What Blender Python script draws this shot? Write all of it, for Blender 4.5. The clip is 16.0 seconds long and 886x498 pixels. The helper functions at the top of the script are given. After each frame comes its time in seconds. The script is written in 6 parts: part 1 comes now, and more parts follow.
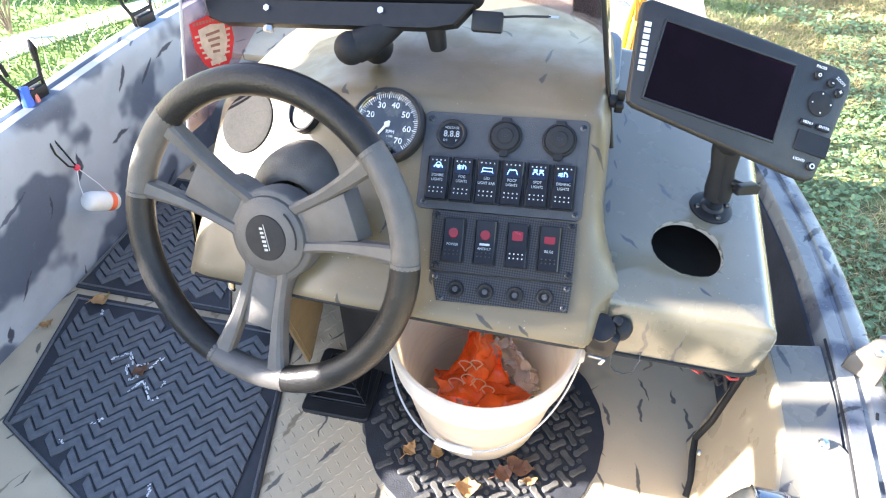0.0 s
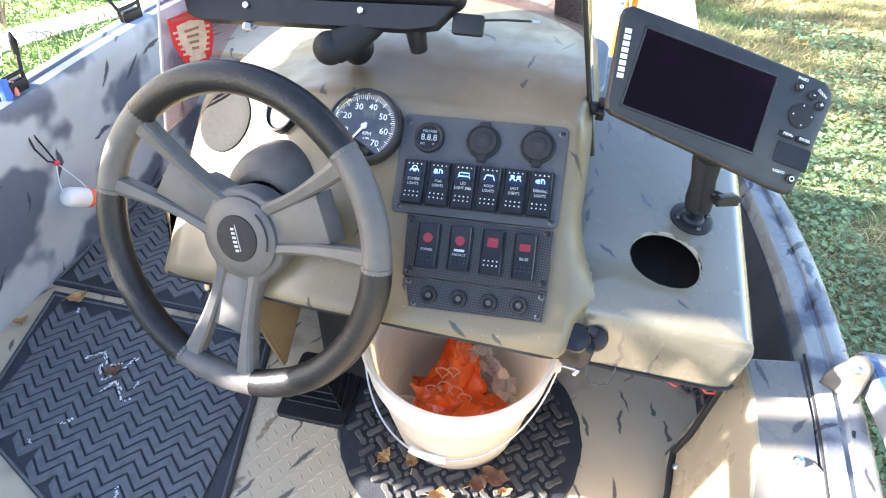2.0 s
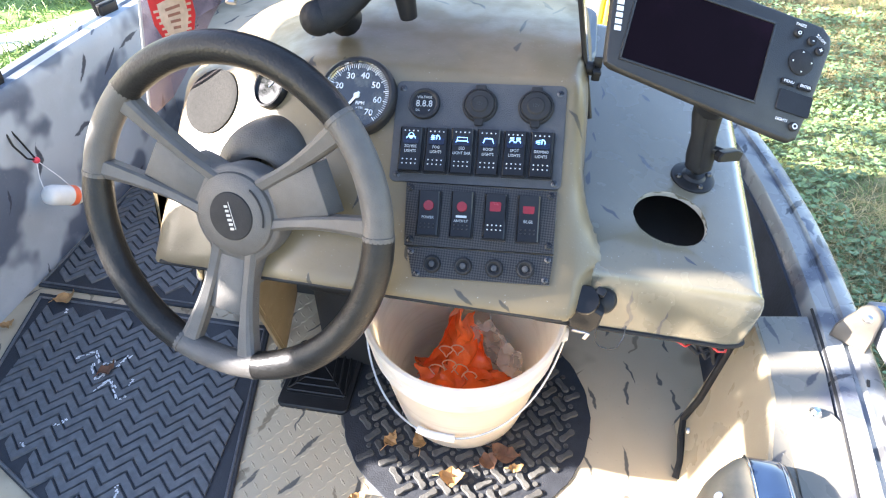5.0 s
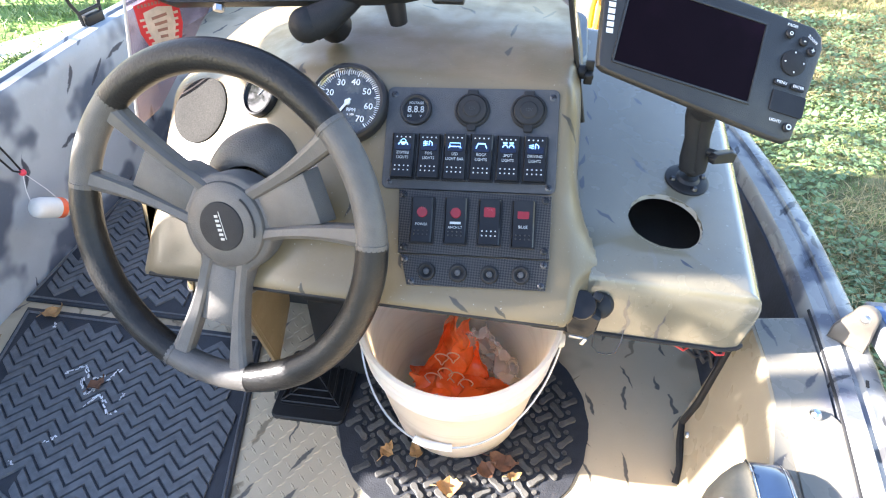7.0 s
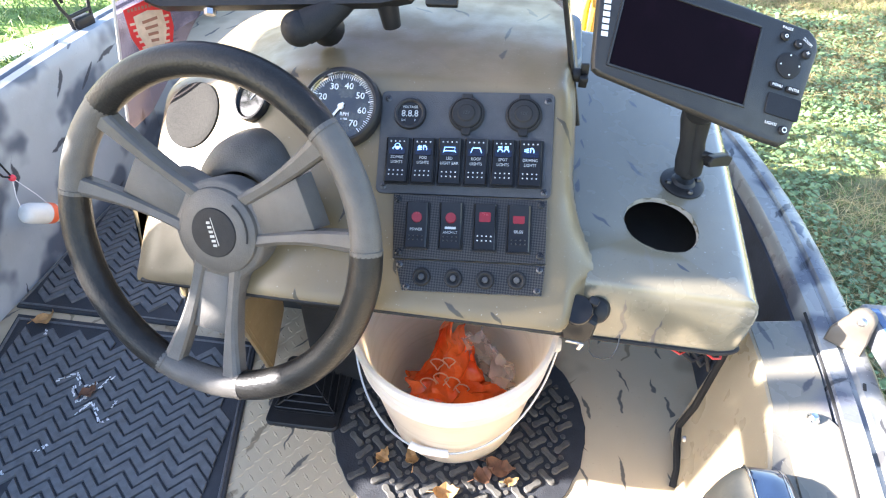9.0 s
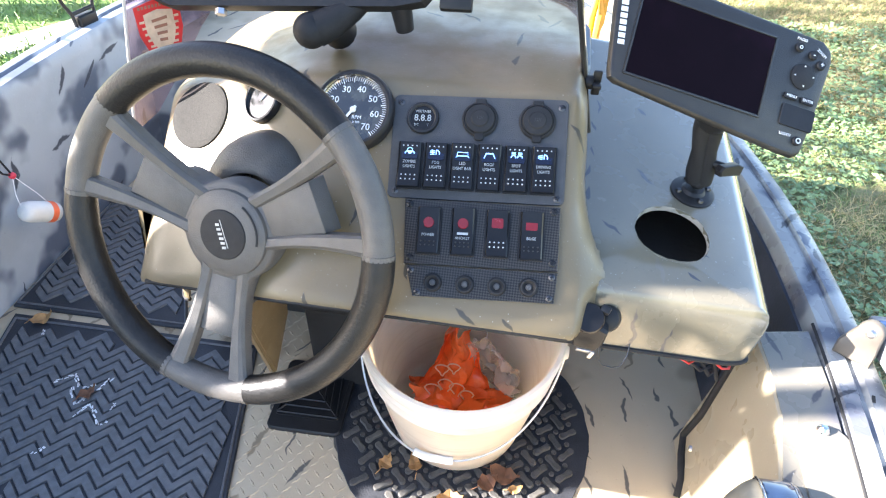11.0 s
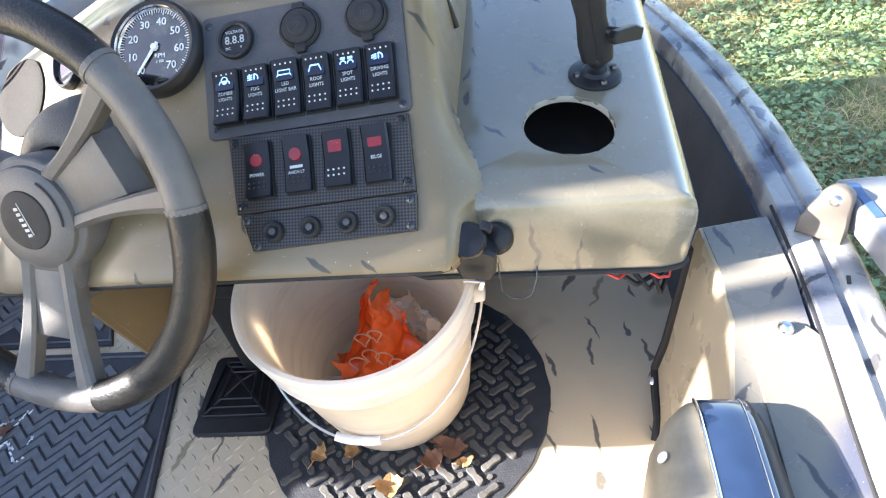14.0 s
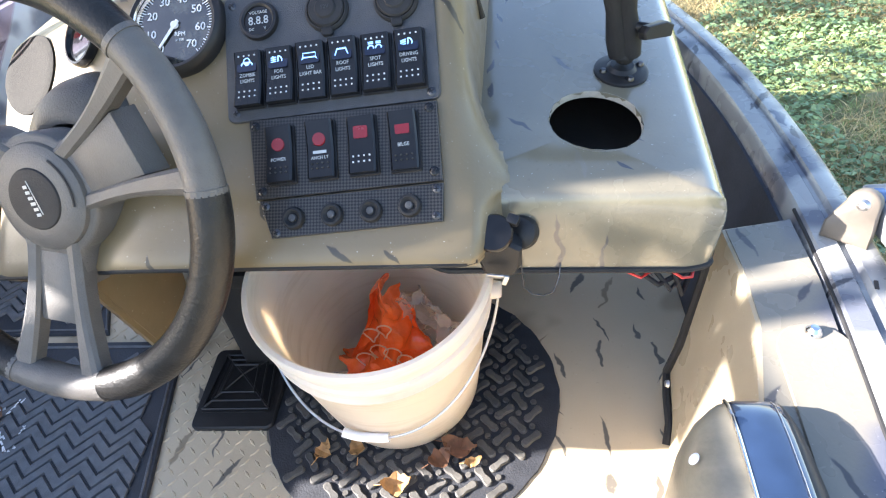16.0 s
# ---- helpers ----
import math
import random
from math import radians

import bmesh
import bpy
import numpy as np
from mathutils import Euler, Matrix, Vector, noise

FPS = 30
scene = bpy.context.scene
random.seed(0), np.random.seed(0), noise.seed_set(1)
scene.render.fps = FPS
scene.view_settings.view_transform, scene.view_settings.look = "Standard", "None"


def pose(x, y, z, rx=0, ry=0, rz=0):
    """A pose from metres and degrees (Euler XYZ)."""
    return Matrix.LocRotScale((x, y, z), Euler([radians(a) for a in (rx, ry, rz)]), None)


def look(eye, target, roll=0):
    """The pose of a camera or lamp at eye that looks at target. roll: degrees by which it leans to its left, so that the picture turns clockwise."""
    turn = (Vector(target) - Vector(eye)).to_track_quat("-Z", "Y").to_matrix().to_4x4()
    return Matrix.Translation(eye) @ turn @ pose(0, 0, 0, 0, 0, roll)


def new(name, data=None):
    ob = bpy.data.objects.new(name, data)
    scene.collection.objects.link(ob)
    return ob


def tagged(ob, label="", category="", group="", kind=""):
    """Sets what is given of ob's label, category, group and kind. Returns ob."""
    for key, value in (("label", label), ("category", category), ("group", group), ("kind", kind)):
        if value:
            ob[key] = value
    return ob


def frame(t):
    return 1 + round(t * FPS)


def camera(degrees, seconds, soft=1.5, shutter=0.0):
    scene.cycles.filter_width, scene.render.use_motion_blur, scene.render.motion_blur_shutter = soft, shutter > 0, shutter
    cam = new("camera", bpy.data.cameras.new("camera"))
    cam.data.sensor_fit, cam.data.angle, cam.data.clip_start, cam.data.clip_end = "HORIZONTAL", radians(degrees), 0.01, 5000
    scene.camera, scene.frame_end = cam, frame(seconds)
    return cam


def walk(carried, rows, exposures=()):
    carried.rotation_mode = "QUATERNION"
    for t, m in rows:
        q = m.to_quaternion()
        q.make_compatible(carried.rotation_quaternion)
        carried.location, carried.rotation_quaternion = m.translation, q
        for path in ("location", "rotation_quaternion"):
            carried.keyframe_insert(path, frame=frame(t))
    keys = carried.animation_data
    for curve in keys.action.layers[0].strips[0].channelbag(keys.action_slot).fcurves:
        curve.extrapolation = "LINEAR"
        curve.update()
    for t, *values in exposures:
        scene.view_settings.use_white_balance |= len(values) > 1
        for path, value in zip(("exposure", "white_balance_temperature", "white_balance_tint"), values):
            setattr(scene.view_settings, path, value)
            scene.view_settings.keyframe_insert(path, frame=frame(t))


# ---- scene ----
cam = camera(71.0, 16.0, 1.15)
PATH = [
    (0, (0.1090, 0.0986, 1.0592), (-0.2218, 1.4588, -0.2255), -0.12),
    (0.5, (0.1317, 0.1523, 1.0638), (-0.2117, 1.5042, -0.2264), -2.11),
    (1, (0.1194, 0.1252, 1.0730), (-0.1914, 1.5007, -0.2004), 2.48),
    (1.5, (0.1372, 0.1180, 1.0574), (-0.1899, 1.5029, -0.2015), 1.36),
    (2, (0.1351, 0.1165, 1.0499), (-0.1865, 1.4895, -0.2234), 1.54),
    (2.5, (0.1482, 0.1028, 1.0266), (-0.1700, 1.4767, -0.2467), 1.53),
    (3, (0.1456, 0.0868, 1.0068), (-0.1652, 1.4651, -0.2636), 1.26),
    (3.5, (0.1361, 0.0875, 1.0059), (-0.1681, 1.4662, -0.2656), 1.83),
    (4, (0.1298, 0.0978, 1.0064), (-0.1758, 1.4773, -0.2639), 0.51),
    (6.5, (0.1062, 0.0973, 0.9960), (-0.1547, 1.4901, -0.2697), -0.07),
    (7, (0.1137, 0.1047, 0.9962), (-0.1464, 1.5076, -0.2585), -0.41),
    (7.5, (0.1078, 0.1011, 0.9894), (-0.1476, 1.5084, -0.2614), -0.13),
    (8, (0.1052, 0.1076, 0.9963), (-0.1450, 1.5139, -0.2567), -0.06),
    (8.5, (0.1143, 0.1119, 0.9958), (-0.1321, 1.5189, -0.2570), -0.47),
    (11, (0.0861, 0.1149, 0.9930), (-0.1360, 1.5349, -0.2497), 1.17),
    (11.5, (0.1780, 0.1279, 0.9658), (-0.0898, 1.5410, -0.2757), -3.12),
    (12, (0.2527, 0.1428, 0.9421), (-0.0170, 1.5566, -0.2983), -7.54),
    (12.5, (0.2653, 0.1705, 0.9110), (-0.0359, 1.5696, -0.3387), -11.71),
    (13, (0.2882, 0.2059, 0.8657), (-0.0623, 1.5771, -0.4020), -14.92),
    (13.5, (0.2771, 0.1952, 0.8367), (-0.0557, 1.5745, -0.4269), -11.91),
    (14, (0.2751, 0.2059, 0.8350), (-0.0623, 1.5883, -0.4241), -12.18),
    (14.5, (0.2533, 0.2025, 0.8330), (-0.0650, 1.5883, -0.4273), -10.80),
    (15, (0.2539, 0.1946, 0.8227), (-0.0569, 1.5853, -0.4341), -10.18),
    (15.5, (0.2413, 0.2032, 0.8341), (-0.0632, 1.5896, -0.4289), -9.95),
    (16, (0.2349, 0.2057, 0.8216), (-0.0645, 1.5986, -0.4355), -9.41),
]
EXPOSURES = [(0.0, 3.24, 6350, 14), (8.0, 3.12, 6350, 14), (13.0, 3.12, 6350, 14), (14.0, 2.96, 6350, 14), (16.0, 2.92, 6350, 14)]
walk(cam, [(t, look(eye, target, roll)) for t, eye, target, roll in PATH], EXPOSURES)

# ---------------------------------------------------------------- light
world = bpy.data.worlds.new("world")
scene.world = world
world.use_nodes = True
SUN_EL, SUN_AZ = 26.0, 258.0      # degrees; azimuth clockwise from +y
sky = world.node_tree.nodes.new("ShaderNodeTexSky")
sky.sky_type = "NISHITA"
sky.sun_disc = False
sky.sun_elevation = radians(SUN_EL)
sky.sun_rotation = radians(SUN_AZ)
world.node_tree.links.new(sky.outputs[0], world.node_tree.nodes["Background"].inputs[0])
world.node_tree.nodes["Background"].inputs[1].default_value = 0.088
sun_dir = Vector((math.sin(radians(SUN_AZ)) * math.cos(radians(SUN_EL)), math.cos(radians(SUN_AZ)) * math.cos(radians(SUN_EL)), math.sin(radians(SUN_EL))))
sun = new("sun", bpy.data.lights.new("sun", "SUN"))
sun.data.energy, sun.data.angle, sun.data.color = 5.0, radians(0.5), (1.0, 0.95, 0.88)
sun.matrix_world = look((0, 0, 6), Vector((0, 0, 6)) - sun_dir)


# ---------------------------------------------------------------- materials
def mat(name, color, rough=0.6, metal=0.0, var=0.12, scale=30.0, bump=0.15, bscale=200.0, dirt=None, dscale=4.0, damount=0.45, dstretch=1.0, coat=0.0, trans=0.0, spec=0.5):
    """Base colour with fine grain, coarse mottling, optional dirt colour and fine relief, in object space metres."""
    m = bpy.data.materials.new(name)
    m.use_nodes = True
    nt = m.node_tree
    N, L = nt.nodes, nt.links
    b = N["Principled BSDF"]
    co = N.new("ShaderNodeTexCoord")
    n1 = N.new("ShaderNodeTexNoise")
    n1.inputs["Scale"].default_value, n1.inputs["Detail"].default_value = scale, 6
    L.new(co.outputs["Object"], n1.inputs["Vector"])
    r = N.new("ShaderNodeMapRange")
    r.inputs[1].default_value, r.inputs[2].default_value = 0.25, 0.75
    r.inputs[3].default_value, r.inputs[4].default_value = 1 - var, 1 + var
    L.new(n1.outputs["Fac"], r.inputs[0])
    mul = N.new("ShaderNodeVectorMath")
    mul.operation = "SCALE"
    mul.inputs[0].default_value = color
    L.new(r.outputs[0], mul.inputs["Scale"])
    last = mul.outputs[0]
    if dirt:
        n2 = N.new("ShaderNodeTexNoise")
        n2.inputs["Scale"].default_value, n2.inputs["Detail"].default_value, n2.inputs["Roughness"].default_value = dscale, 8, 0.65
        mp = N.new("ShaderNodeMapping")
        mp.inputs["Scale"].default_value = (1, 1, dstretch)
        L.new(co.outputs["Object"], mp.inputs[0])
        L.new(mp.outputs[0], n2.inputs["Vector"])
        r2 = N.new("ShaderNodeMapRange")
        r2.inputs[1].default_value, r2.inputs[2].default_value = 0.5, 0.75
        r2.inputs[4].default_value = damount
        L.new(n2.outputs["Fac"], r2.inputs[0])
        mx = N.new("ShaderNodeMix")
        mx.data_type = "RGBA"
        L.new(r2.outputs[0], mx.inputs[0])
        L.new(last, mx.inputs[6])
        mx.inputs[7].default_value = (*dirt, 1)
        last = mx.outputs[2]
    L.new(last, b.inputs["Base Color"])
    rr = N.new("ShaderNodeMapRange")
    rr.inputs[3].default_value, rr.inputs[4].default_value = max(0.02, rough - 0.08), min(1, rough + 0.08)
    L.new(n1.outputs["Fac"], rr.inputs[0])
    L.new(rr.outputs[0], b.inputs["Roughness"])
    b.inputs["Metallic"].default_value = metal
    b.inputs["Coat Weight"].default_value = coat
    b.inputs["Specular IOR Level"].default_value = spec
    b.inputs["Transmission Weight"].default_value = trans
    if bump:
        n3 = N.new("ShaderNodeTexNoise")
        n3.inputs["Scale"].default_value, n3.inputs["Detail"].default_value = bscale, 4
        L.new(co.outputs["Object"], n3.inputs["Vector"])
        bp = N.new("ShaderNodeBump")
        bp.inputs["Strength"].default_value, bp.inputs["Distance"].default_value = bump, 0.002
        L.new(n3.outputs["Fac"], bp.inputs["Height"])
        L.new(bp.outputs[0], b.inputs["Normal"])
    return m


def camo(name, base, smudge, streak, axes=((1, 0, 0), (0, 1, 0)), cell=0.07, keep=0.55, lean=80.0, spread=70.0, size=(0.30, 0.085), amount=1.0, rough=0.38, smudge_scale=5.0, smudge_at=0.58, coat=0.0):
    """Hand-sprayed camouflage paint: soft smudges and scattered slanting dark strokes over a matt-gloss ground.
    axes span the painted surface; one stroke at most in each cell; lean is the usual angle of a stroke."""
    m = bpy.data.materials.new(name)
    m.use_nodes = True
    nt = m.node_tree
    N, L = nt.nodes, nt.links
    b = N["Principled BSDF"]
    co = N.new("ShaderNodeTexCoord").outputs["Object"]

    def put(sock, v):
        if isinstance(v, (int, float)):
            sock.default_value = v
        else:
            L.new(v, sock)

    def mth(op, a, c=0.0, d=0.0):
        k = N.new("ShaderNodeMath")
        k.operation = op
        for i, v in enumerate((a, c, d)):
            put(k.inputs[i], v)
        return k.outputs[0]

    def ramp(v, lo, hi, to0=0.0, to1=1.0):
        r = N.new("ShaderNodeMapRange")
        r.interpolation_type = "SMOOTHSTEP"
        for i, q in enumerate((v, lo, hi, to0, to1)):
            put(r.inputs[i], q)
        return r.outputs[0]

    def noise_of(scale, detail=3.0, off=0.0):
        mp = N.new("ShaderNodeMapping")
        mp.inputs["Location"].default_value = (off, 2 * off, 3 * off)
        L.new(co, mp.inputs[0])
        n = N.new("ShaderNodeTexNoise")
        n.inputs["Scale"].default_value, n.inputs["Detail"].default_value = scale, detail
        L.new(mp.outputs[0], n.inputs["Vector"])
        return n.outputs["Fac"]

    def mixc(fac, a, c, weight):
        mx = N.new("ShaderNodeMix")
        mx.data_type = "RGBA"
        L.new(mth("MULTIPLY", fac, weight), mx.inputs[0])
        if isinstance(a, tuple):
            mx.inputs[6].default_value = (*a, 1)
        else:
            L.new(a, mx.inputs[6])
        mx.inputs[7].default_value = (*c, 1)
        return mx.outputs[2]

    def dot(v, axis):
        k = N.new("ShaderNodeVectorMath")
        k.operation = "DOT_PRODUCT"
        L.new(v, k.inputs[0])
        k.inputs[1].default_value = axis
        return k.outputs["Value"]

    def strokes(cell, keep, seed):
        cb = N.new("ShaderNodeCombineXYZ")
        wob = mth("MULTIPLY", mth("SUBTRACT", noise_of(20, 2, seed), 0.5), 0.5)
        L.new(mth("ADD", mth("MULTIPLY_ADD", dot(co, axes[0]), 1 / cell, 7.3 * seed + 20), wob), cb.inputs[0])
        L.new(mth("ADD", mth("MULTIPLY_ADD", dot(co, axes[1]), 1 / cell, 3.1 * seed + 20), mth("MULTIPLY", wob, 0.6)), cb.inputs[1])
        v = N.new("ShaderNodeTexVoronoi")
        v.voronoi_dimensions = "2D"
        v.inputs["Scale"].default_value = 1.0
        v.inputs["Randomness"].default_value = 0.85
        L.new(cb.outputs[0], v.inputs["Vector"])
        d = N.new("ShaderNodeVectorMath")
        d.operation = "SUBTRACT"
        L.new(cb.outputs[0], d.inputs[0])
        L.new(v.outputs["Position"], d.inputs[1])
        q = N.new("ShaderNodeSeparateXYZ")
        L.new(d.outputs[0], q.inputs[0])
        rnd = N.new("ShaderNodeSeparateColor")
        L.new(v.outputs["Color"], rnd.inputs[0])
        ang = mth("MULTIPLY_ADD", mth("SUBTRACT", rnd.outputs[0], 0.5), 2 * radians(spread), radians(lean))
        cs, sn = mth("COSINE", ang), mth("SINE", ang)
        al = mth("ADD", mth("MULTIPLY", q.outputs[0], cs), mth("MULTIPLY", q.outputs[1], sn))
        ac = mth("SUBTRACT", mth("MULTIPLY", q.outputs[1], cs), mth("MULTIPLY", q.outputs[0], sn))
        ln = mth("MULTIPLY_ADD", rnd.outputs[2], 0.7 * size[0], 0.55 * size[0])
        wd = mth("MULTIPLY_ADD", rnd.outputs[1], 0.9 * size[1], 0.35 * size[1])
        e = mth("ADD", mth("POWER", mth("ABSOLUTE", mth("DIVIDE", al, ln)), 2.0), mth("ABSOLUTE", mth("DIVIDE", ac, wd)))
        e = mth("ADD", e, mth("MULTIPLY", mth("SUBTRACT", noise_of(120, 3, seed + 1), 0.5), 0.9))
        return mth("MULTIPLY", ramp(e, 1.05, 0.55), mth("LESS_THAN", rnd.outputs[1], keep))

    c = mixc(ramp(noise_of(2.2), 0.35, 0.7), base, tuple(v * 0.82 for v in base), 1.0)
    c = mixc(ramp(noise_of(9, 6), 0.45, 0.75), c, tuple(v * 1.12 for v in base), 0.5)
    c = mixc(ramp(noise_of(smudge_scale, 2.5, 1.7), smudge_at, smudge_at + 0.10), c, smudge, 0.85 * amount)
    c = mixc(strokes(cell * 1.5, keep * 0.6, 4), c, smudge, 0.8)
    c = mixc(strokes(cell, keep, 1), c, streak, 0.9)
    c = mixc(ramp(noise_of(160), 0.66, 0.72), c, tuple(v * 0.6 for v in base), 0.3)
    c = mixc(ramp(noise_of(330, 2, 3.0), 0.72, 0.76), c, (0.75, 0.73, 0.68), 0.35)
    L.new(c, b.inputs["Base Color"])
    b.inputs["Coat Weight"].default_value, b.inputs["Coat Roughness"].default_value = coat, 0.14
    L.new(ramp(noise_of(22), 0.3, 0.7, rough - 0.07, rough + 0.14), b.inputs["Roughness"])
    bp = N.new("ShaderNodeBump")
    bp.inputs["Strength"].default_value, bp.inputs["Distance"].default_value = 0.12, 0.0015
    L.new(noise_of(260, 5), bp.inputs["Height"])
    L.new(bp.outputs[0], b.inputs["Normal"])
    return m


def emit(name, color, strength):
    m = bpy.data.materials.new(name)
    m.use_nodes = True
    b = m.node_tree.nodes["Principled BSDF"]
    b.inputs["Base Color"].default_value = (*color, 1)
    b.inputs["Emission Color"].default_value = (*color, 1)
    b.inputs["Emission Strength"].default_value = strength
    return m


M_CONSOLE = camo("console paint", (0.195, 0.147, 0.080), (0.15, 0.115, 0.065), (0.03, 0.026, 0.02), ((1, 0, 0), (0, 0.733, 0.68)), 0.062, 0.45, 100, 50, (0.34, 0.11), 0.8, 0.40, 4.0, 0.52, coat=0.12)
M_POD = camo("wing paint", (0.190, 0.170, 0.122), (0.165, 0.15, 0.118), (0.04, 0.045, 0.06), ((1, 0, 0), (0, 1, 0)), 0.058, 0.5, 110, 40, (0.32, 0.105), 0.5, 0.17, 5.0, 0.64, coat=1.0)
M_HULL = camo("hull paint", (0.40, 0.43, 0.46), (0.035, 0.05, 0.09), (0.025, 0.03, 0.045), ((0, 1, 0), (0, 0, 1)), 0.11, 0.5, 40, 50, (0.34, 0.10), 0.95, 0.42, 6.5, 0.45)
M_HULL_R = camo("gunwale paint", (0.325, 0.325, 0.31), (0.045, 0.055, 0.09), (0.03, 0.03, 0.035), ((1, 0, 0), (0, 1, 0)), 0.07, 0.7, 70, 50, (0.42, 0.13), 0.9, 0.26, 9.0, 0.49)
M_BOXPAINT = camo("side box paint", (0.40, 0.335, 0.23), (0.13, 0.14, 0.17), (0.07, 0.07, 0.07), ((1, 0, 0), (0, 1, 0)), 0.085, 0.5, 80, 40, (0.42, 0.07), 0.7, 0.28, 5.0, 0.60)
M_BOXTOP = camo("side box top paint", (0.215, 0.195, 0.155), (0.05, 0.065, 0.12), (0.05, 0.05, 0.055), ((1, 0, 0), (0, 1, 0)), 0.075, 0.6, 85, 40, (0.45, 0.09), 0.8, 0.24, 5.0, 0.52)
M_FLOOR = camo("painted deck plate", (0.52, 0.425, 0.29), (0.20, 0.15, 0.09), (0.075, 0.07, 0.065), ((1, 0, 0), (0, 1, 0)), 0.075, 0.8, 85, 35, (0.42, 0.085), 0.6, 0.5, 6.0, 0.56)
# Blue-black colour carrying the shade between wing and hull.
M_GAP_SHADE = mat("dark hull gap shade", (0.035, 0.040, 0.055), 0.7, 0, 0.3, 20, 0.4, 200, (0.10, 0.11, 0.14), 5, 0.5)
M_BLACK = mat("black plastic", (0.016, 0.016, 0.017), 0.42, 0, 0.2, 60, 0.1, 400, spec=0.3)
M_BLACK_GLOSS = mat("gloss black plastic", (0.010, 0.010, 0.011), 0.22, 0, 0.2, 60, 0.02, 400, spec=0.3)
M_BLACK_MATT = mat("matt black plastic", (0.020, 0.020, 0.021), 0.62, 0, 0.2, 80, 0.25, 500, (0.07, 0.066, 0.058), 9, 0.3, spec=0.25)
# Shade between raised ribs and links is put into this darker rubber.
M_RUBBER_SHADE = mat("black rubber with groove shade", (0.026, 0.028, 0.034), 0.6, 0, 0.25, 50, 0.4, 350)
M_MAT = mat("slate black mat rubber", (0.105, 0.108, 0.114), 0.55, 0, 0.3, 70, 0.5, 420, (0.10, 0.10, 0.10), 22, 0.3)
M_RUG = mat("dusty rubber rug", (0.075, 0.071, 0.064), 0.7, 0, 0.3, 40, 0.4, 300, (0.20, 0.185, 0.155), 14, 0.5)
M_BEZEL = mat("charcoal casing", (0.021, 0.020, 0.018), 0.42, 0, 0.12, 50, 0.3, 700, (0.12, 0.115, 0.105), 8, 0.25)
M_SCREEN = mat("dark screen glass", (0.006, 0.003, 0.005), 0.12, 0, 0.1, 20, 0, 1, (0.026, 0.010, 0.022), 6, 0.5, spec=0.06)
M_PANEL = mat("textured panel plastic", (0.046, 0.048, 0.052), 0.55, 0, 0.15, 80, 0.5, 900, (0.13, 0.12, 0.10), 10, 0.25)
M_GRIP = mat("black leather grip", (0.015, 0.014, 0.013), 0.36, 0, 0.25, 60, 0.35, 260, (0.06, 0.050, 0.040), 10, 0.25, spec=0.3)
M_SPOKE = mat("grey spoke plastic", (0.090, 0.084, 0.077), 0.5, 0, 0.16, 50, 0.3, 500, (0.06, 0.052, 0.045), 9, 0.5)
M_WHITE = mat("white print", (0.75, 0.75, 0.75), 0.5, 0, 0.08, 60, 0)
M_BUCKET = mat("dirty white bucket plastic", (0.90, 0.875, 0.80), 0.42, 0, 0.06, 20, 0.1, 200, (0.40, 0.33, 0.22), 6, 0.6, dstretch=9.0)
_bn = M_BUCKET.node_tree.nodes
_tr = _bn.new("ShaderNodeBsdfTranslucent")
_tr.inputs[0].default_value = (0.97, 0.83, 0.64, 1)
_mx = _bn.new("ShaderNodeMixShader")
_mx.inputs[0].default_value = 0.45
M_BUCKET.node_tree.links.new(_bn["Principled BSDF"].outputs[0], _mx.inputs[1])
M_BUCKET.node_tree.links.new(_tr.outputs[0], _mx.inputs[2])
M_BUCKET.node_tree.links.new(_mx.outputs[0], _bn["Material Output"].inputs[0])
M_PALE_PRINT = mat("pale grey print", (0.45, 0.44, 0.41), 0.5, 0, 0.1, 60, 0)
M_STEEL = mat("galvanised steel", (0.55, 0.55, 0.55), 0.35, 1.0, 0.15, 80, 0.1, 300)
M_CHROME = mat("bright steel", (0.75, 0.75, 0.76), 0.15, 1.0, 0.08, 60, 0)
# Near-black that puts the shade of hollows and slots into the colour.
M_VOID_SHADE = mat("void shade colour", (0.03, 0.028, 0.025), 0.8, 0, 0.3, 20, 0.3, 100)


# ---------------------------------------------------------------- geometry helpers
def thing(name, label, category, group="", kind="", at=None):
    ob = new(name)
    if at is not None:
        ob.matrix_world = at
    return tagged(ob, label, category, group, kind)


def part(name, bm, material, parent=None, label="", smooth=35.0, at=None):
    me = bpy.data.meshes.new(name)
    bm.normal_update()
    bm.to_mesh(me)
    bm.free()
    me.materials.append(material)
    if smooth:
        me.polygons.foreach_set("use_smooth", [True] * len(me.polygons))
        me.set_sharp_from_angle(angle=radians(smooth))
    ob = new(name, me)
    if parent is not None:
        ob.parent = parent
    if at is not None:
        ob.matrix_basis = at
    return tagged(ob, label)


def B():
    return bmesh.new()


def xf(bm, verts, m):
    bmesh.ops.transform(bm, matrix=m, verts=verts)


def add_box(bm, size, m=None, bevel=0.0, seg=2):
    v = bmesh.ops.create_cube(bm, size=1.0)["verts"]
    bmesh.ops.scale(bm, vec=size, verts=v)
    if bevel:
        e = list({e for x in v for e in x.link_edges})
        r = bmesh.ops.bevel(bm, geom=e, offset=bevel, segments=seg, profile=0.5, affect="EDGES")
        v = list({x for fc in r["faces"] for x in fc.verts} | {x for x in v if x.is_valid})
    if m is not None:
        xf(bm, v, m)
    return v


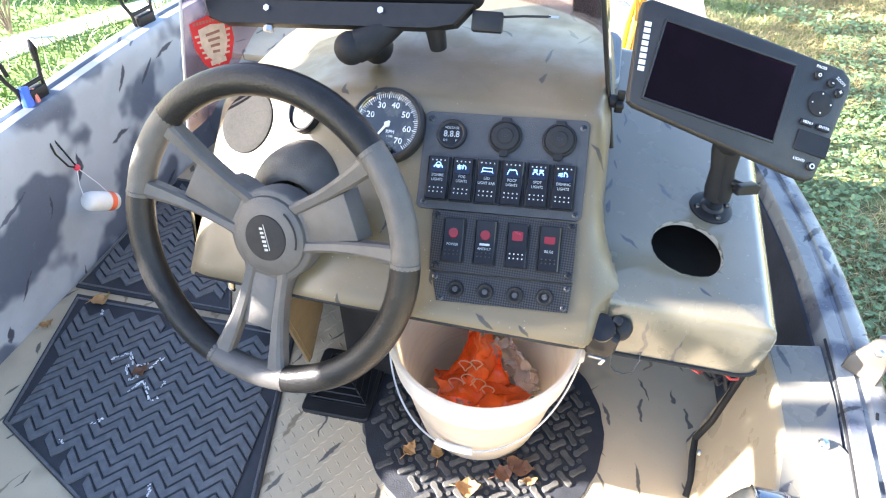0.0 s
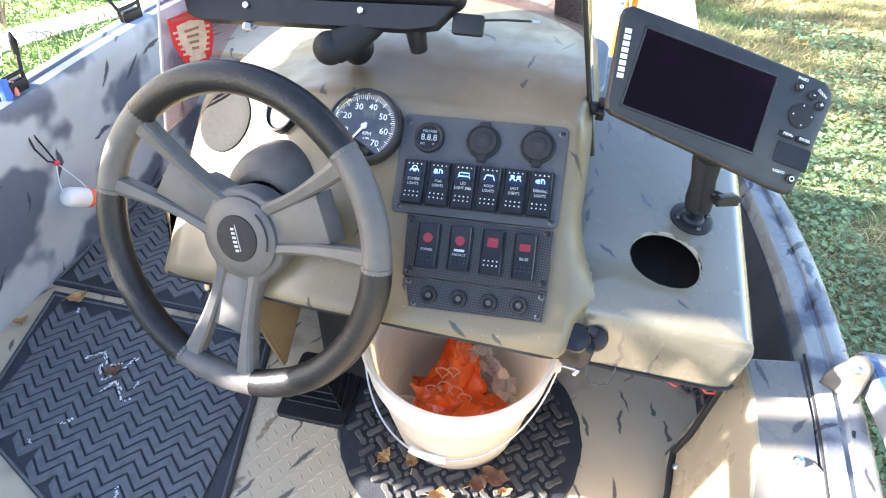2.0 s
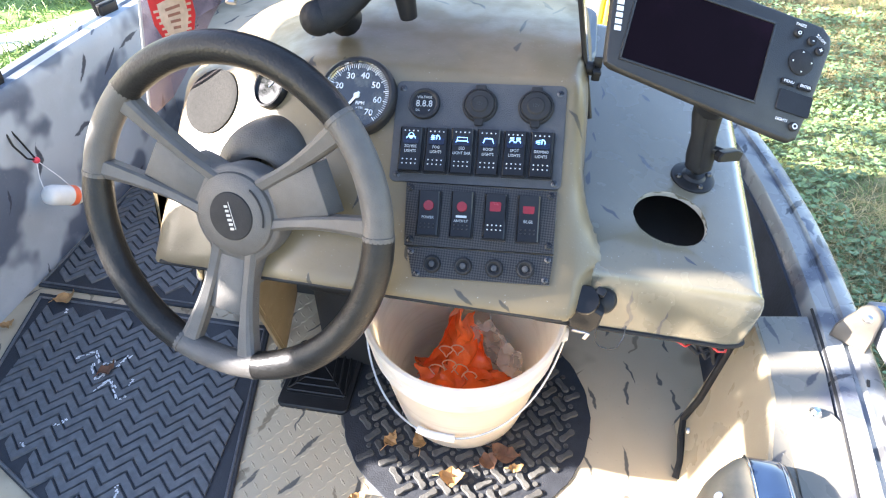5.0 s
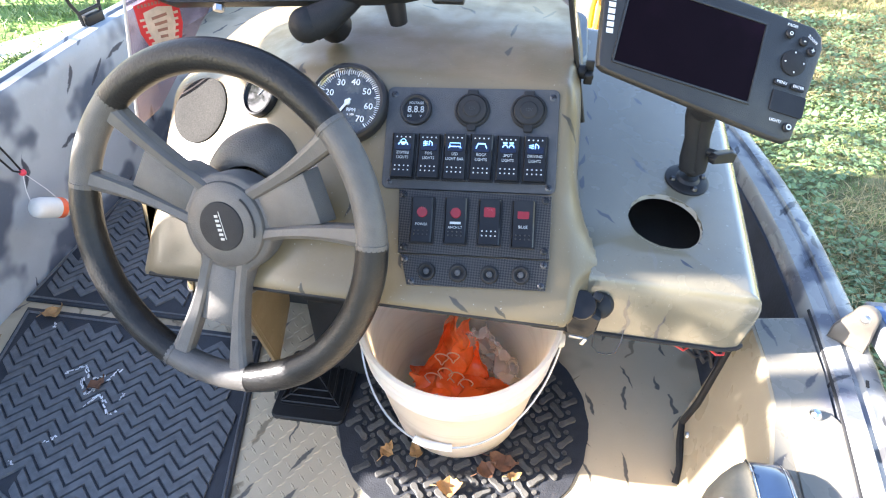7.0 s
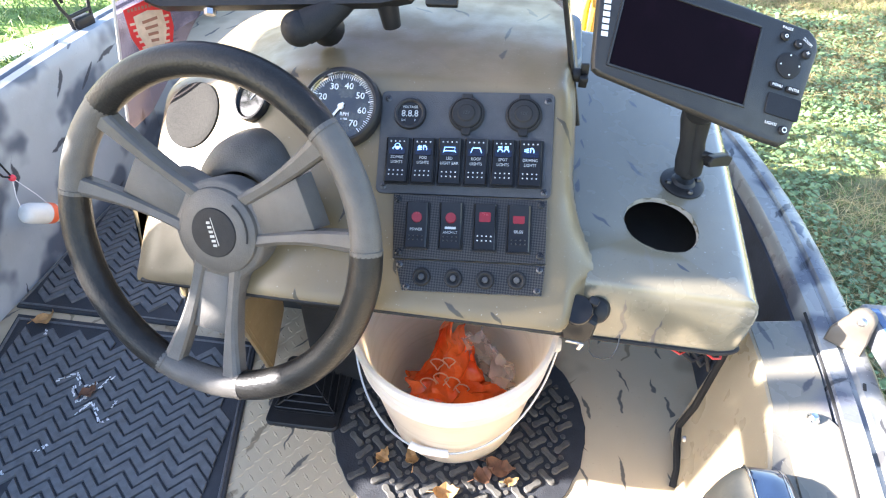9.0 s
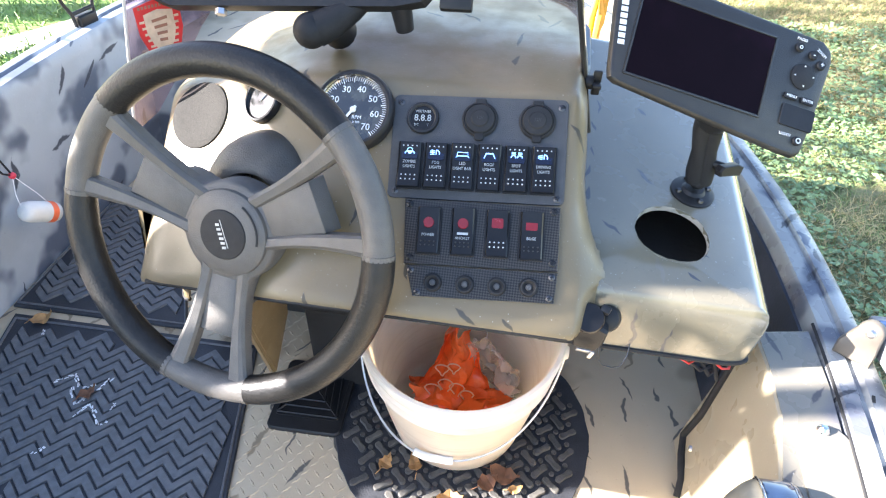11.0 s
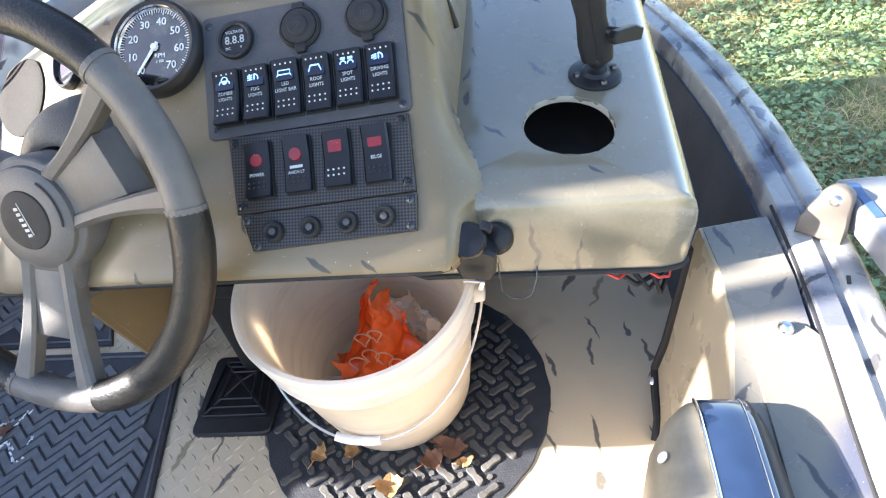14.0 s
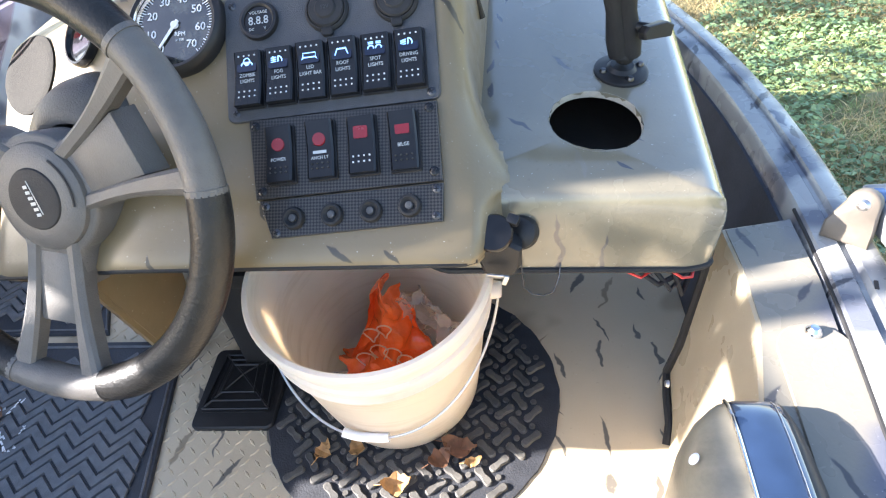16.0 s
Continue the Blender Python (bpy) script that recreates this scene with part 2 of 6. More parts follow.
def add_cyl(bm, r1, r2, depth, m=None, seg=32, bevel=0.0):
    v = bmesh.ops.create_cone(bm, cap_ends=True, segments=seg, radius1=r1, radius2=r2, depth=depth)["verts"]
    if bevel:
        e = [e for e in {e for x in v for e in x.link_edges} if len(e.link_faces) == 2 and e.calc_face_angle(0) > 0.6]
        r = bmesh.ops.bevel(bm, geom=e, offset=bevel, segments=2, profile=0.5, affect="EDGES")
        v = list({x for fc in r["faces"] for x in fc.verts} | {x for x in v if x.is_valid})
    if m is not None:
        xf(bm, v, m)
    return v


def add_lathe(bm, prof, m=None, seg=48, a0=0.0, a1=360.0):
    """Revolve (radius, height) pairs round z."""
    full = abs(a1 - a0) > 359.9
    n = seg if full else seg + 1
    rings = []
    for r, h in prof:
        rings.append([bm.verts.new((r * math.cos(radians(a0 + (a1 - a0) * k / seg)), r * math.sin(radians(a0 + (a1 - a0) * k / seg)), h)) for k in range(n)])
    for i in range(len(rings) - 1):
        for k in range(seg):
            k2 = (k + 1) % n
            bm.faces.new((rings[i][k], rings[i][k2], rings[i + 1][k2], rings[i + 1][k]))
    v = [x for ring in rings for x in ring]
    if m is not None:
        xf(bm, v, m)
    return v


def add_tube(bm, pts, r, seg=10, caps=True, flat=1.0):
    """Sweep a round section along points; r may be a list."""
    pts = [Vector(p) for p in pts]
    rr = r if isinstance(r, (list, tuple)) else [r] * len(pts)
    up = Vector((0.13, 0.27, 0.95)).normalized()
    rings = []
    for i, p in enumerate(pts):
        d = (pts[min(i + 1, len(pts) - 1)] - pts[max(i - 1, 0)]).normalized()
        s = d.cross(up)
        if s.length < 1e-3:
            s = d.cross(Vector((1, 0, 0)))
        s.normalize()
        t = s.cross(d).normalized()
        up = t
        rings.append([bm.verts.new(p + rr[i] * (math.cos(a) * s + flat * math.sin(a) * t)) for a in (2 * math.pi * k / seg for k in range(seg))])
    for i in range(len(rings) - 1):
        for k in range(seg):
            bm.faces.new((rings[i][k], rings[i][(k + 1) % seg], rings[i + 1][(k + 1) % seg], rings[i + 1][k]))
    if caps:
        bm.faces.new(rings[0][::-1])
        bm.faces.new(rings[-1])
    return [x for ring in rings for x in ring]


def rrect(w, h, r, n=5, cx=0.0, cy=0.0):
    pts = []
    for qx, qy, a in ((1, 1, 0), (-1, 1, 90), (-1, -1, 180), (1, -1, 270)):
        for k in range(n + 1):
            t = radians(a + 90 * k / n)
            pts.append((cx + qx * (w / 2 - r) + r * math.cos(t), cy + qy * (h / 2 - r) + r * math.sin(t)))
    return pts


def add_prism(bm, outline, z0, z1, m=None, inset=0.0, holes=()):
    """Extrude a 2D outline from z0 to z1, with an optional chamfer at the top, and round holes (cx, cy, r) through it."""
    n = len(outline)
    lo = [bm.verts.new((x, y, z0)) for x, y in outline]
    cx, cy = sum(p[0] for p in outline) / n, sum(p[1] for p in outline) / n
    levels = [lo]
    if inset:
        levels.append([bm.verts.new((x, y, z1 - inset)) for x, y in outline])

        def shrink(x, y):
            d = math.hypot(x - cx, y - cy) or 1
            return x - (x - cx) / d * inset, y - (y - cy) / d * inset
        levels.append([bm.verts.new((*shrink(x, y), z1)) for x, y in outline])
    else:
        levels.append([bm.verts.new((x, y, z1)) for x, y in outline])
    for a, c in zip(levels, levels[1:]):
        for k in range(n):
            bm.faces.new((a[k], a[(k + 1) % n], c[(k + 1) % n], c[k]))
    bm.faces.new(lo[::-1])
    bm.faces.new(levels[-1])
    v = [x for lev in levels for x in lev]
    if m is not None:
        xf(bm, v, m)
    return v


def add_loft(bm, sections, closed=True, caps=True):
    """Skin between sections, each a list of points of the same number."""
    rings = [[bm.verts.new(p) for p in s] for s in sections]
    n = len(rings[0])
    for a, c in zip(rings, rings[1:]):
        for k in range(n if closed else n - 1):
            bm.faces.new((a[k], a[(k + 1) % n], c[(k + 1) % n], c[k]))
    if caps and closed:
        bm.faces.new(rings[0][::-1])
        bm.faces.new(rings[-1])
    bmesh.ops.recalc_face_normals(bm, faces=bm.faces)
    return rings


def frame_of(origin, xaxis, zaxis):
    z = Vector(zaxis).normalized()
    x = Vector(xaxis)
    x = (x - x.dot(z) * z).normalized()
    y = z.cross(x)
    return Matrix(((x.x, y.x, z.x, origin[0]), (x.y, y.y, z.y, origin[1]), (x.z, y.z, z.z, origin[2]), (0, 0, 0, 1)))


def smoothstep(a, b, x):
    t = min(1.0, max(0.0, (x - a) / (b - a)))
    return t * t * (3 - 2 * t)


def text(words, size, m, material, parent, name="lettering", align="CENTER", depth=0.0004, squeeze=1.0):
    """Raised print in the built-in font, as a mesh; m places it, its face along +z."""
    cu = bpy.data.curves.new("words", "FONT")
    cu.body, cu.size, cu.align_x, cu.align_y, cu.extrude, cu.resolution_u = words, size, align, "CENTER", depth, 2
    tmp = bpy.data.objects.new("words", cu)
    scene.collection.objects.link(tmp)
    bpy.context.view_layer.update()
    me = bpy.data.meshes.new_from_object(tmp.evaluated_get(bpy.context.evaluated_depsgraph_get()))
    bpy.data.objects.remove(tmp)
    bpy.data.curves.remove(cu)
    me.materials.clear()
    me.materials.append(material)
    ob = new(name, me)
    ob.parent = parent
    ob.matrix_basis = m @ Matrix.Diagonal((squeeze, 1, 1, 1))
    return ob


# ---------------------------------------------------------------- the lie of the console face
F0, FV, FN = Vector((0, 0.768, 0.523)), Vector((0, 0.733, 0.68)), Vector((0, -0.68, 0.733))


def recede(u):
    """The console's far left end falls away from the driver."""
    return 0.11 * smoothstep(0.17, 0.50, -u)


def on_face(u, v, h=0.0):
    return F0 + Vector((u, 0, 0)) + v * FV + (h - recede(u)) * FN


def face_m(u, v, h=0.0):
    d = 0.01
    return frame_of(on_face(u, v, h), on_face(u + d, v) - on_face(u - d, v), (on_face(u + d, v) - on_face(u - d, v)).cross(FV))

# ---------------------------------------------------------------- setting
def curve_at(table, y):
    for (y0, x0), (y1, x1) in zip(table, table[1:]):
        if y <= y1 or (y1, x1) == table[-1]:
            t = (y - y0) / (y1 - y0)
            return x0 + (x1 - x0) * t
    return table[-1][1]


def smooth_at(table, y):
    return (curve_at(table, y - 0.08) + 2 * curve_at(table, y) + curve_at(table, y + 0.08)) / 4


RIGHT_IN = [(-1.2, 0.50), (0.45, 0.512), (0.60, 0.527), (0.75, 0.536), (0.85, 0.536), (1.0, 0.530), (1.1, 0.521), (1.28, 0.490), (1.48, 0.440), (1.8, 0.33), (2.4, 0.05)]
LEFT_IN = [(-1.2, -0.95), (1.3, -0.955), (1.5, -0.945), (1.9, -0.88), (2.4, -0.70)]
ZR, ZL = 0.315, 0.42
YS = [-1.2 + 0.06 * k for k in range(58)]


def floor_deck():
    bm = B()
    add_box(bm, (1.62, 3.6, 0.02), pose(-0.235, 0.55, -0.01))
    return tagged(part("floor", bm, M_FLOOR), "painted aluminium boat deck, tan and grey, scuffed", "floor", kind="structure")


def hull_side(name, table, zg, s, label, material):
    """s is +1 for starboard, -1 for port: the inner wall, rolled gunwale and outer skin as one shell."""
    bm = B()
    secs = []
    for y in YS:
        x = smooth_at(table, y)
        foot = -0.055 if s > 0 else 0.030
        prof = [(foot, 0.004), (-0.020 if s > 0 else 0.012, zg * 0.55), (-0.004, zg - 0.035), (0.0, zg - 0.006), (0.004, zg), (0.024, zg + 0.002), (0.028, zg - 0.003), (0.033, zg - 0.003),
                (0.037, zg + 0.004), (0.058, zg + 0.004), (0.066, zg - 0.004), (0.066, zg - 0.03), (0.058, zg - 0.032), (0.045, zg * 0.5), (0.042, -0.25), (-0.03, -0.25)]
        secs.append([(x + s * dx, y, z) for dx, z in prof])
    add_loft(bm, secs)
    ob = tagged(part(name, bm, material, smooth=50), label, "boat hull", kind="structure")
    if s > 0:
        # Dark strip added over the hull wall for the shaded gap.
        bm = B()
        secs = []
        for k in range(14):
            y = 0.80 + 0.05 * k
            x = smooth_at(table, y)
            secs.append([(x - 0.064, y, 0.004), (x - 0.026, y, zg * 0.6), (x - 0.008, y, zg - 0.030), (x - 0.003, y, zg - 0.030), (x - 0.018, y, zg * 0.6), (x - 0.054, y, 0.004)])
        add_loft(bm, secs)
        part("shade_sheet", bm, M_GAP_SHADE, ob, "dark strip for the shaded gap beside the wing")
    return ob


def ground():
    bm = B()
    bmesh.ops.create_grid(bm, x_segments=60, y_segments=60, size=40)
    for v in bm.verts:
        v.co.z = -0.72 + 0.05 * noise.noise(v.co * 0.9) - (0.02 * max(0, -v.co.x - 3))
        if v.co.length < 3:
            v.co.z = -0.72
    return tagged(part("ground", bm, M_GROUND), "dry grass and dirt yard ground", "ground", kind="structure")


def ground_material():
    m = mat("grass and dirt", (0.17, 0.17, 0.07), 0.9, 0, 0.45, 14, 0.8, 60, (0.40, 0.34, 0.22), 1.6, 0.85)
    return m


M_GROUND = ground_material()
floor_deck()
hull_side("hull_starboard", RIGHT_IN, ZR, 1, "camouflage painted aluminium boat side with rolled gunwale", M_HULL_R)
hull_side("hull_port", LEFT_IN, ZL, -1, "camouflage painted aluminium boat side, blue-black smudges over tan", M_HULL)
ground()


# ---------------------------------------------------------------- console
def wing_top(x, y):
    """Height of the wing's leaning top."""
    return 0.446 - 0.1104 * (x - 0.298) + 0.1459 * (y - 0.832)


def console_profile(x):
    """Outer line of the console, from the lower lip up the face, over the top and down the front, as (y, z)."""
    r = recede(x)
    if x < -0.445:
        t = min(1.0, (-0.445 - x) / 0.06)
        r += 0.06 * (1 - math.sqrt(max(0.0, 1 - t * t)))

    def f(v, h=0.0):
        p = F0 + v * FV + (h - r) * FN
        return (p.y, p.z)
    pts = [f(-0.168, -0.022), f(-0.172, -0.006), f(-0.166, 0.0)] + [f(-0.15 + 0.0135 * k) for k in range(20)] + [f(0.12)]
    c = F0 + 0.12 * FV + (-0.05 - r) * FN
    for k in range(1, 6):
        a = radians(47 * k / 5)
        d = math.cos(a) * FN + math.sin(a) * FV
        pts.append((c.y + 0.05 * d.y, c.z + 0.05 * d.z))
    ty, tz = pts[-1]
    # rounded front
    end = 1.15 + 0.24 * math.sqrt(max(0.0, 1 - ((x + 0.18) / 0.335) ** 2))
    pts += [(ty + 0.08, tz + 0.004), (end - 0.05, tz + 0.002), (end - 0.015, tz - 0.022), (end, 0.40), (end + 0.005, 0.02)]
    # the right flank rounds over and drops to the wing, more gently towards the lip
    t = smoothstep(0.166, 0.212, x)

    def sweep(y, z):
        q = smoothstep(0.0, 1.0, (0.84 - y) / 0.14)
        w = min(1.0, max(0.0, (x - 0.138) / (0.031 + 0.046 * q)))
        s = (1 - math.sqrt(1 - w * w)) * (1 - q) + q * w * w * (3 - 2 * w)
        if z < 0.44 and y < 0.9:
            y += 0.02 * s * s
        return y + t * max(0.0, 0.728 - y), z + s * min(0.0, wing_top(x, y) - 0.004 + 0.005 * q * smoothstep(0.210, 0.185, x) - z)
    return [sweep(y, z) for y, z in pts]


def console():
    ob = thing("console", "tan camouflage moulded helm console with gauges and switch panels", "boat console")
    xs = [-0.505, -0.503, -0.497, -0.487, -0.472, -0.455, -0.44, -0.42, -0.40, -0.38] + [-0.36 + 0.02 * k for k in range(24)] + [0.112, 0.126] + [0.138 + 0.031 * math.sin(radians(9 * k)) for k in range(11)] + [0.174 + 0.006 * k for k in range(12)]
    bm = B()
    secs = []
    for x in xs:
        out = console_profile(x)
        inn = [(y + 0.012, z - 0.014) for y, z in out[:-3]] + [(out[-3][0] - 0.015, out[-3][1] - 0.03), (out[-2][0] - 0.015, 0.40), (out[-1][0] - 0.015, 0.02)]
        secs.append([(x, y, z) for y, z in out] + [(x, y, z) for y, z in inn[::-1]])
    add_loft(bm, secs)
    part("shell", bm, M_CONSOLE, ob, smooth=55)
    bm = B()
    f = bm.faces.new([bm.verts.new((-0.505, y, z)) for y, z in console_profile(-0.505) + [(0.88, 0.02), (0.87, 0.30), (0.80, 0.40)]])
    r = bmesh.ops.extrude_face_region(bm, geom=[f])
    bmesh.ops.translate(bm, vec=(0.008, 0, 0), verts=[g for g in r["geom"] if isinstance(g, bmesh.types.BMVert)])
    bmesh.ops.recalc_face_normals(bm, faces=bm.faces)
    part("side_wall", bm, M_CONSOLE, ob)
    # rubber edging along the lower lip
    bm = B()
    pts = []
    for k in range(60):
        x = -0.47 + 0.64 * k / 59
        p = F0 + Vector((x, 0, 0)) - 0.170 * FV + (-0.008 - recede(x)) * FN
        p.y += 0.02 * smoothstep(0.138, 0.203, x) ** 2
        p.y += smoothstep(0.166, 0.212, x) * max(0.0, 0.728 - p.y)
        pts.append(p)
    add_tube(bm, pts, 0.0042, 8)
    part("edge_trim", bm, M_BLACK_MATT, ob, "black rubber edging")
    # upright brace below the lip
    bm = B()
    add_prism(bm, [(0.668, 0.398), (0.735, 0.125), (0.815, 0.187), (0.87, 0.42)], -0.306, -0.298, Matrix(((0, 0, 1, 0), (1, 0, 0, 0), (0, 1, 0, 0), (0, 0, 0, 1))))
    add_box(bm, (0.006, 0.012, 0.28), pose(-0.302, 0.6995, 0.262, 14, 0, 0))
    part("brace", bm, M_CONSOLE, ob, "tan painted upright brace")
    # the port end reaches lower, curving back to the side
    bm = B()
    secs = []
    for k in range(9):
        t = k / 8
        x = -0.494 + (0.076 - 0.046 * 0.9) * t
        y = 0.828 - 0.045 * math.sin(t * math.pi / 2)
        xt = -0.494 + 0.078 * t
        secs.append([(x + 0.002, y, 0.212 + 0.012 * t), (xt, y, 0.400), (xt, y + 0.008, 0.402), (x + 0.002, y + 0.008, 0.214 + 0.012 * t)])
    add_loft(bm, secs)
    part("end_flap", bm, M_CONSOLE, ob, "tan painted lower end")
    bm = B()
    add_tube(bm, [(-0.494 + 0.0346 * k / 8 + 0.002, 0.830 - 0.045 * math.sin(k / 16 * math.pi), 0.211 + 0.0015 * k) for k in range(9)], 0.004, 8)
    part("end_trim", bm, M_BLACK_MATT, ob, "black rubber edging")
    # Dark board set in for the shade behind the bucket.
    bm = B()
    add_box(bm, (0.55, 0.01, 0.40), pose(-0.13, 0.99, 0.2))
    part("shade_board", bm, M_VOID_SHADE, ob, "dark board for the shaded hollow under the console")
    return ob


# the wing's top leans outward and rises towards the bow
WING_M = pose(0.298, 0.832, 0.446, 8.3, 6.3, 0) @ pose(-0.287, -0.836, -0.44)


def pod():
    ob = thing("console_wing", "tan camouflage side wing of the helm with a cut round hole", "boat console", at=WING_M)
    bm = B()
    x0, x1, y0, y1 = 0.100, 0.402, 0.655, 1.34
    HC, HR = (0.287, 0.836), 0.0523

    def outline(ins, rad=0.032):
        return rrect(x1 - x0 - 2 * ins, y1 - y0 - 2 * ins, max(0.01, rad - ins), 6, (x0 + x1) / 2, (y0 + y1) / 2)

    def swept(x, y, z):
        """The front lip runs back towards the boat's side and leans back as it rises."""
        w = min(1.0, max(0.0, (0.82 - y) / 0.165))
        side = min(1.0, max(0.0, (x - 0.20) / 0.195))
        t = min(1.0, max(0.0, (z - 0.34) / 0.10))
        return x + 0.024 * side * w, y + w * w * (0.022 + 0.21 * max(0.0, x - 0.22) + 0.15 * max(0.0, 0.20 - x) + 0.022 * t ** 1.5), z
    levels = [(0.342, 0.0), (0.365, 0.0), (0.385, 0.0), (0.40, 0.0), (0.414, 0.002), (0.426, 0.007), (0.434, 0.015), (0.44, 0.028)]
    secs = [[(x, y, z) for x, y in outline(i)] for z, i in levels]
    rings = add_loft(bm, secs, caps=False)
    rng = random.Random(4)
    hr = [HR + rng.uniform(-0.0012, 0.0012) for _ in range(64)]
    hole = [bm.verts.new((HC[0] + hr[k] * math.cos(2 * math.pi * k / 64), HC[1] + hr[k] * math.sin(2 * math.pi * k / 64), 0.44)) for k in range(64)]
    he = [bm.edges.new((hole[k], hole[(k + 1) % 64])) for k in range(64)]
    top = rings[-1]
    te = [bm.edges.get((top[k], top[(k + 1) % len(top)])) for k in range(len(top))]
    bmesh.ops.triangle_fill(bm, use_beauty=True, edges=te + he)
    lo = [bm.verts.new((v.co.x, v.co.y, 0.433)) for v in hole]
    for k in range(64):
        bm.faces.new((hole[k], lo[k], lo[(k + 1) % 64], hole[(k + 1) % 64]))
    for v in bm.verts:
        v.co = swept(*v.co)
    bmesh.ops.recalc_face_normals(bm, faces=bm.faces)
    part("shell", bm, M_POD, ob, smooth=50)
    bm = B()
    add_lathe(bm, [(HR + 0.0005, 0.4402), (HR - 0.0008, 0.4365), (HR - 0.001, 0.4325)], pose(HC[0], HC[1], 0), 64)
    part("hole_edge", bm, mat("raw cut edge", (0.33, 0.30, 0.25), 0.7, 0, 0.15, 150, 0.4, 300), ob, "rough pale cut edge")
    # Dark floor and front sheets stand for the shade inside the wing.
    bm = B()
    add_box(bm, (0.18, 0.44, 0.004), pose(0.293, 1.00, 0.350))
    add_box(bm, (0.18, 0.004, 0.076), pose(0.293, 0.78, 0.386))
    part("shade_sheet", bm, M_VOID_SHADE, ob, "dark sheets for the shade inside the wing")
    bm = B()
    pts = [(x, y, 0.341) for x, y in outline(0.0)]
    front = [swept(*p) for p in pts if p[1] < 0.80]
    front.sort(key=lambda p: math.atan2(p[1] - 0.9, p[0] - 0.27))
    add_tube(bm, front, 0.004, 8)
    part("edge_trim", bm, M_BLACK_MATT, ob, "black rubber edging")
    return ob


console()
pod()


# ---------------------------------------------------------------- steering wheel
WHEEL_C, WHEEL_N, WHEEL_X, WHEEL_R = (-0.2865, 0.668, 0.4855), (-0.128, -0.906, 0.403), (0.992, -0.119, 0.049), 0.2145


def steering_wheel():
    M = frame_of(WHEEL_C, WHEEL_X, WHEEL_N)
    ob = thing("helm", "black and grey three-spoke boat steering wheel, worn grip", "steering wheel", at=M)
    R, r = WHEEL_R, 0.0198
    order = ((22.8, 20.8), (154.0, 18.3), (263.8, 16.8))

    def P(rad, deg, z=0.0):
        return Vector((rad * math.cos(radians(deg)), rad * math.sin(radians(deg)), z))

    def arc(a0, a1, rad, n):
        return [P(rad, a0 + (a1 - a0) * k / n) for k in range(n + 1)]
    for i, (c, h) in enumerate(order):
        c2, h2 = order[(i + 1) % 3]
        a0, a1 = c + h, c2 - h2 + (360 if i == 2 else 0)
        bm = B()
        rad = [r * (1 + 0.05 * smoothstep(0, 4, k) - 0.03 * smoothstep(36, 40, k)) for k in range(41)]
        add_tube(bm, arc(a0, a1, R, 40), rad, 20)
        part("grip", bm, M_GRIP, ob, "black grained grip", smooth=60)
    for c, h in order:
        turn = pose(0, 0, 0, 0, 0, c)
        bm = B()
        add_tube(bm, arc(c - h, c + h, R, 24), r * 0.97, 30)
        k = radians(h - 3.2)

        def mid(s, t):
            """Point, half-width and height of an arm at the fraction t of its way out."""
            p0, p1 = (0.042, s * 0.026), ((R - 0.002) * math.cos(k), s * (R - 0.002) * math.sin(k))
            x, y = p0[0] + (p1[0] - p0[0]) * t, p0[1] + (p1[1] - p0[1]) * t - s * 0.005 * math.sin(math.pi * t)
            return x, y, 0.0062 + 0.0095 * t ** 1.6 + 0.004 * (1 - t) ** 4, -0.014 + 0.026 * t ** 1.3
        for s in (-1, 1):
            # collar where the grip ends
            add_tube(bm, [P(R, c + s * (h - 1.2)), P(R, c + s * (h + 0.4))], r * 1.025, 20)
            secs = []
            for n in range(13):
                t = n / 12
                x, y, w, z = mid(s, t)
                th = 0.022 - 0.004 * t
                # flat-topped blade with a ridge towards its outer side
                secs.append([turn @ Vector(q) for q in ((x, y - w, z - th), (x, y - w, z - 0.004), (x, y - w + 0.003, z), (x, y + s * w * 0.35, z + 0.0022), (x, y + w - 0.003, z), (x, y + w, z - 0.004), (x, y + w, z - th))])
            add_loft(bm, secs)
        spoke = part("spoke", bm, M_SPOKE, ob, "grey moulded spoke", smooth=16)
        # raised pad between the arms, next to the hub
        bm = B()
        rows = []
        for t, z in ((0.12, -0.0150), (0.60, -0.0070)):
            x, y, w, q = mid(1, t)
            rows.append((x, y - w + 0.002, z))
        (xa, ya, za), (xb, yb, zb) = rows
        xb += 0.004
        lo = [(xa, -ya, -0.05), (xb + 0.006, -yb, -0.036), (xb + 0.006, yb, -0.036), (xa, ya, -0.05)]
        hi = [(xa, -ya + 0.001, za), (xb - 0.002, -yb + 0.002, zb), (xb - 0.002, yb - 0.002, zb), (xa, ya - 0.001, za)]
        add_loft(bm, [[turn @ Vector(p) for p in lo], [turn @ Vector(p) for p in hi]])
        bmesh.ops.bevel(bm, geom=list(bm.edges), offset=0.002, segments=2, profile=0.5, affect="EDGES")
        part("pad", bm, M_SPOKE, spoke)
    bm = B()
    out = []
    for k in range(90):
        a = 4 * k
        d = min(abs((a - c + 180) % 360 - 180) for c, h in order)
        q = P(0.068 + 0.040 * (1 - smoothstep(14, 36, d)), a)
        out.append((q.x, q.y))
    add_prism(bm, out, -0.055, -0.0155, inset=0.004)
    part("core", bm, M_SPOKE, ob, "grey moulded core", smooth=50)
    bm = B()
    add_lathe(bm, [(0.0, -0.004), (0.036, -0.0045), (0.050, -0.0065), (0.057, -0.011), (0.060, -0.020), (0.060, -0.05), (0.0, -0.05)], seg=56)
    hub = part("hub", bm, M_SPOKE, ob, "grey round hub cover")
    bm = B()
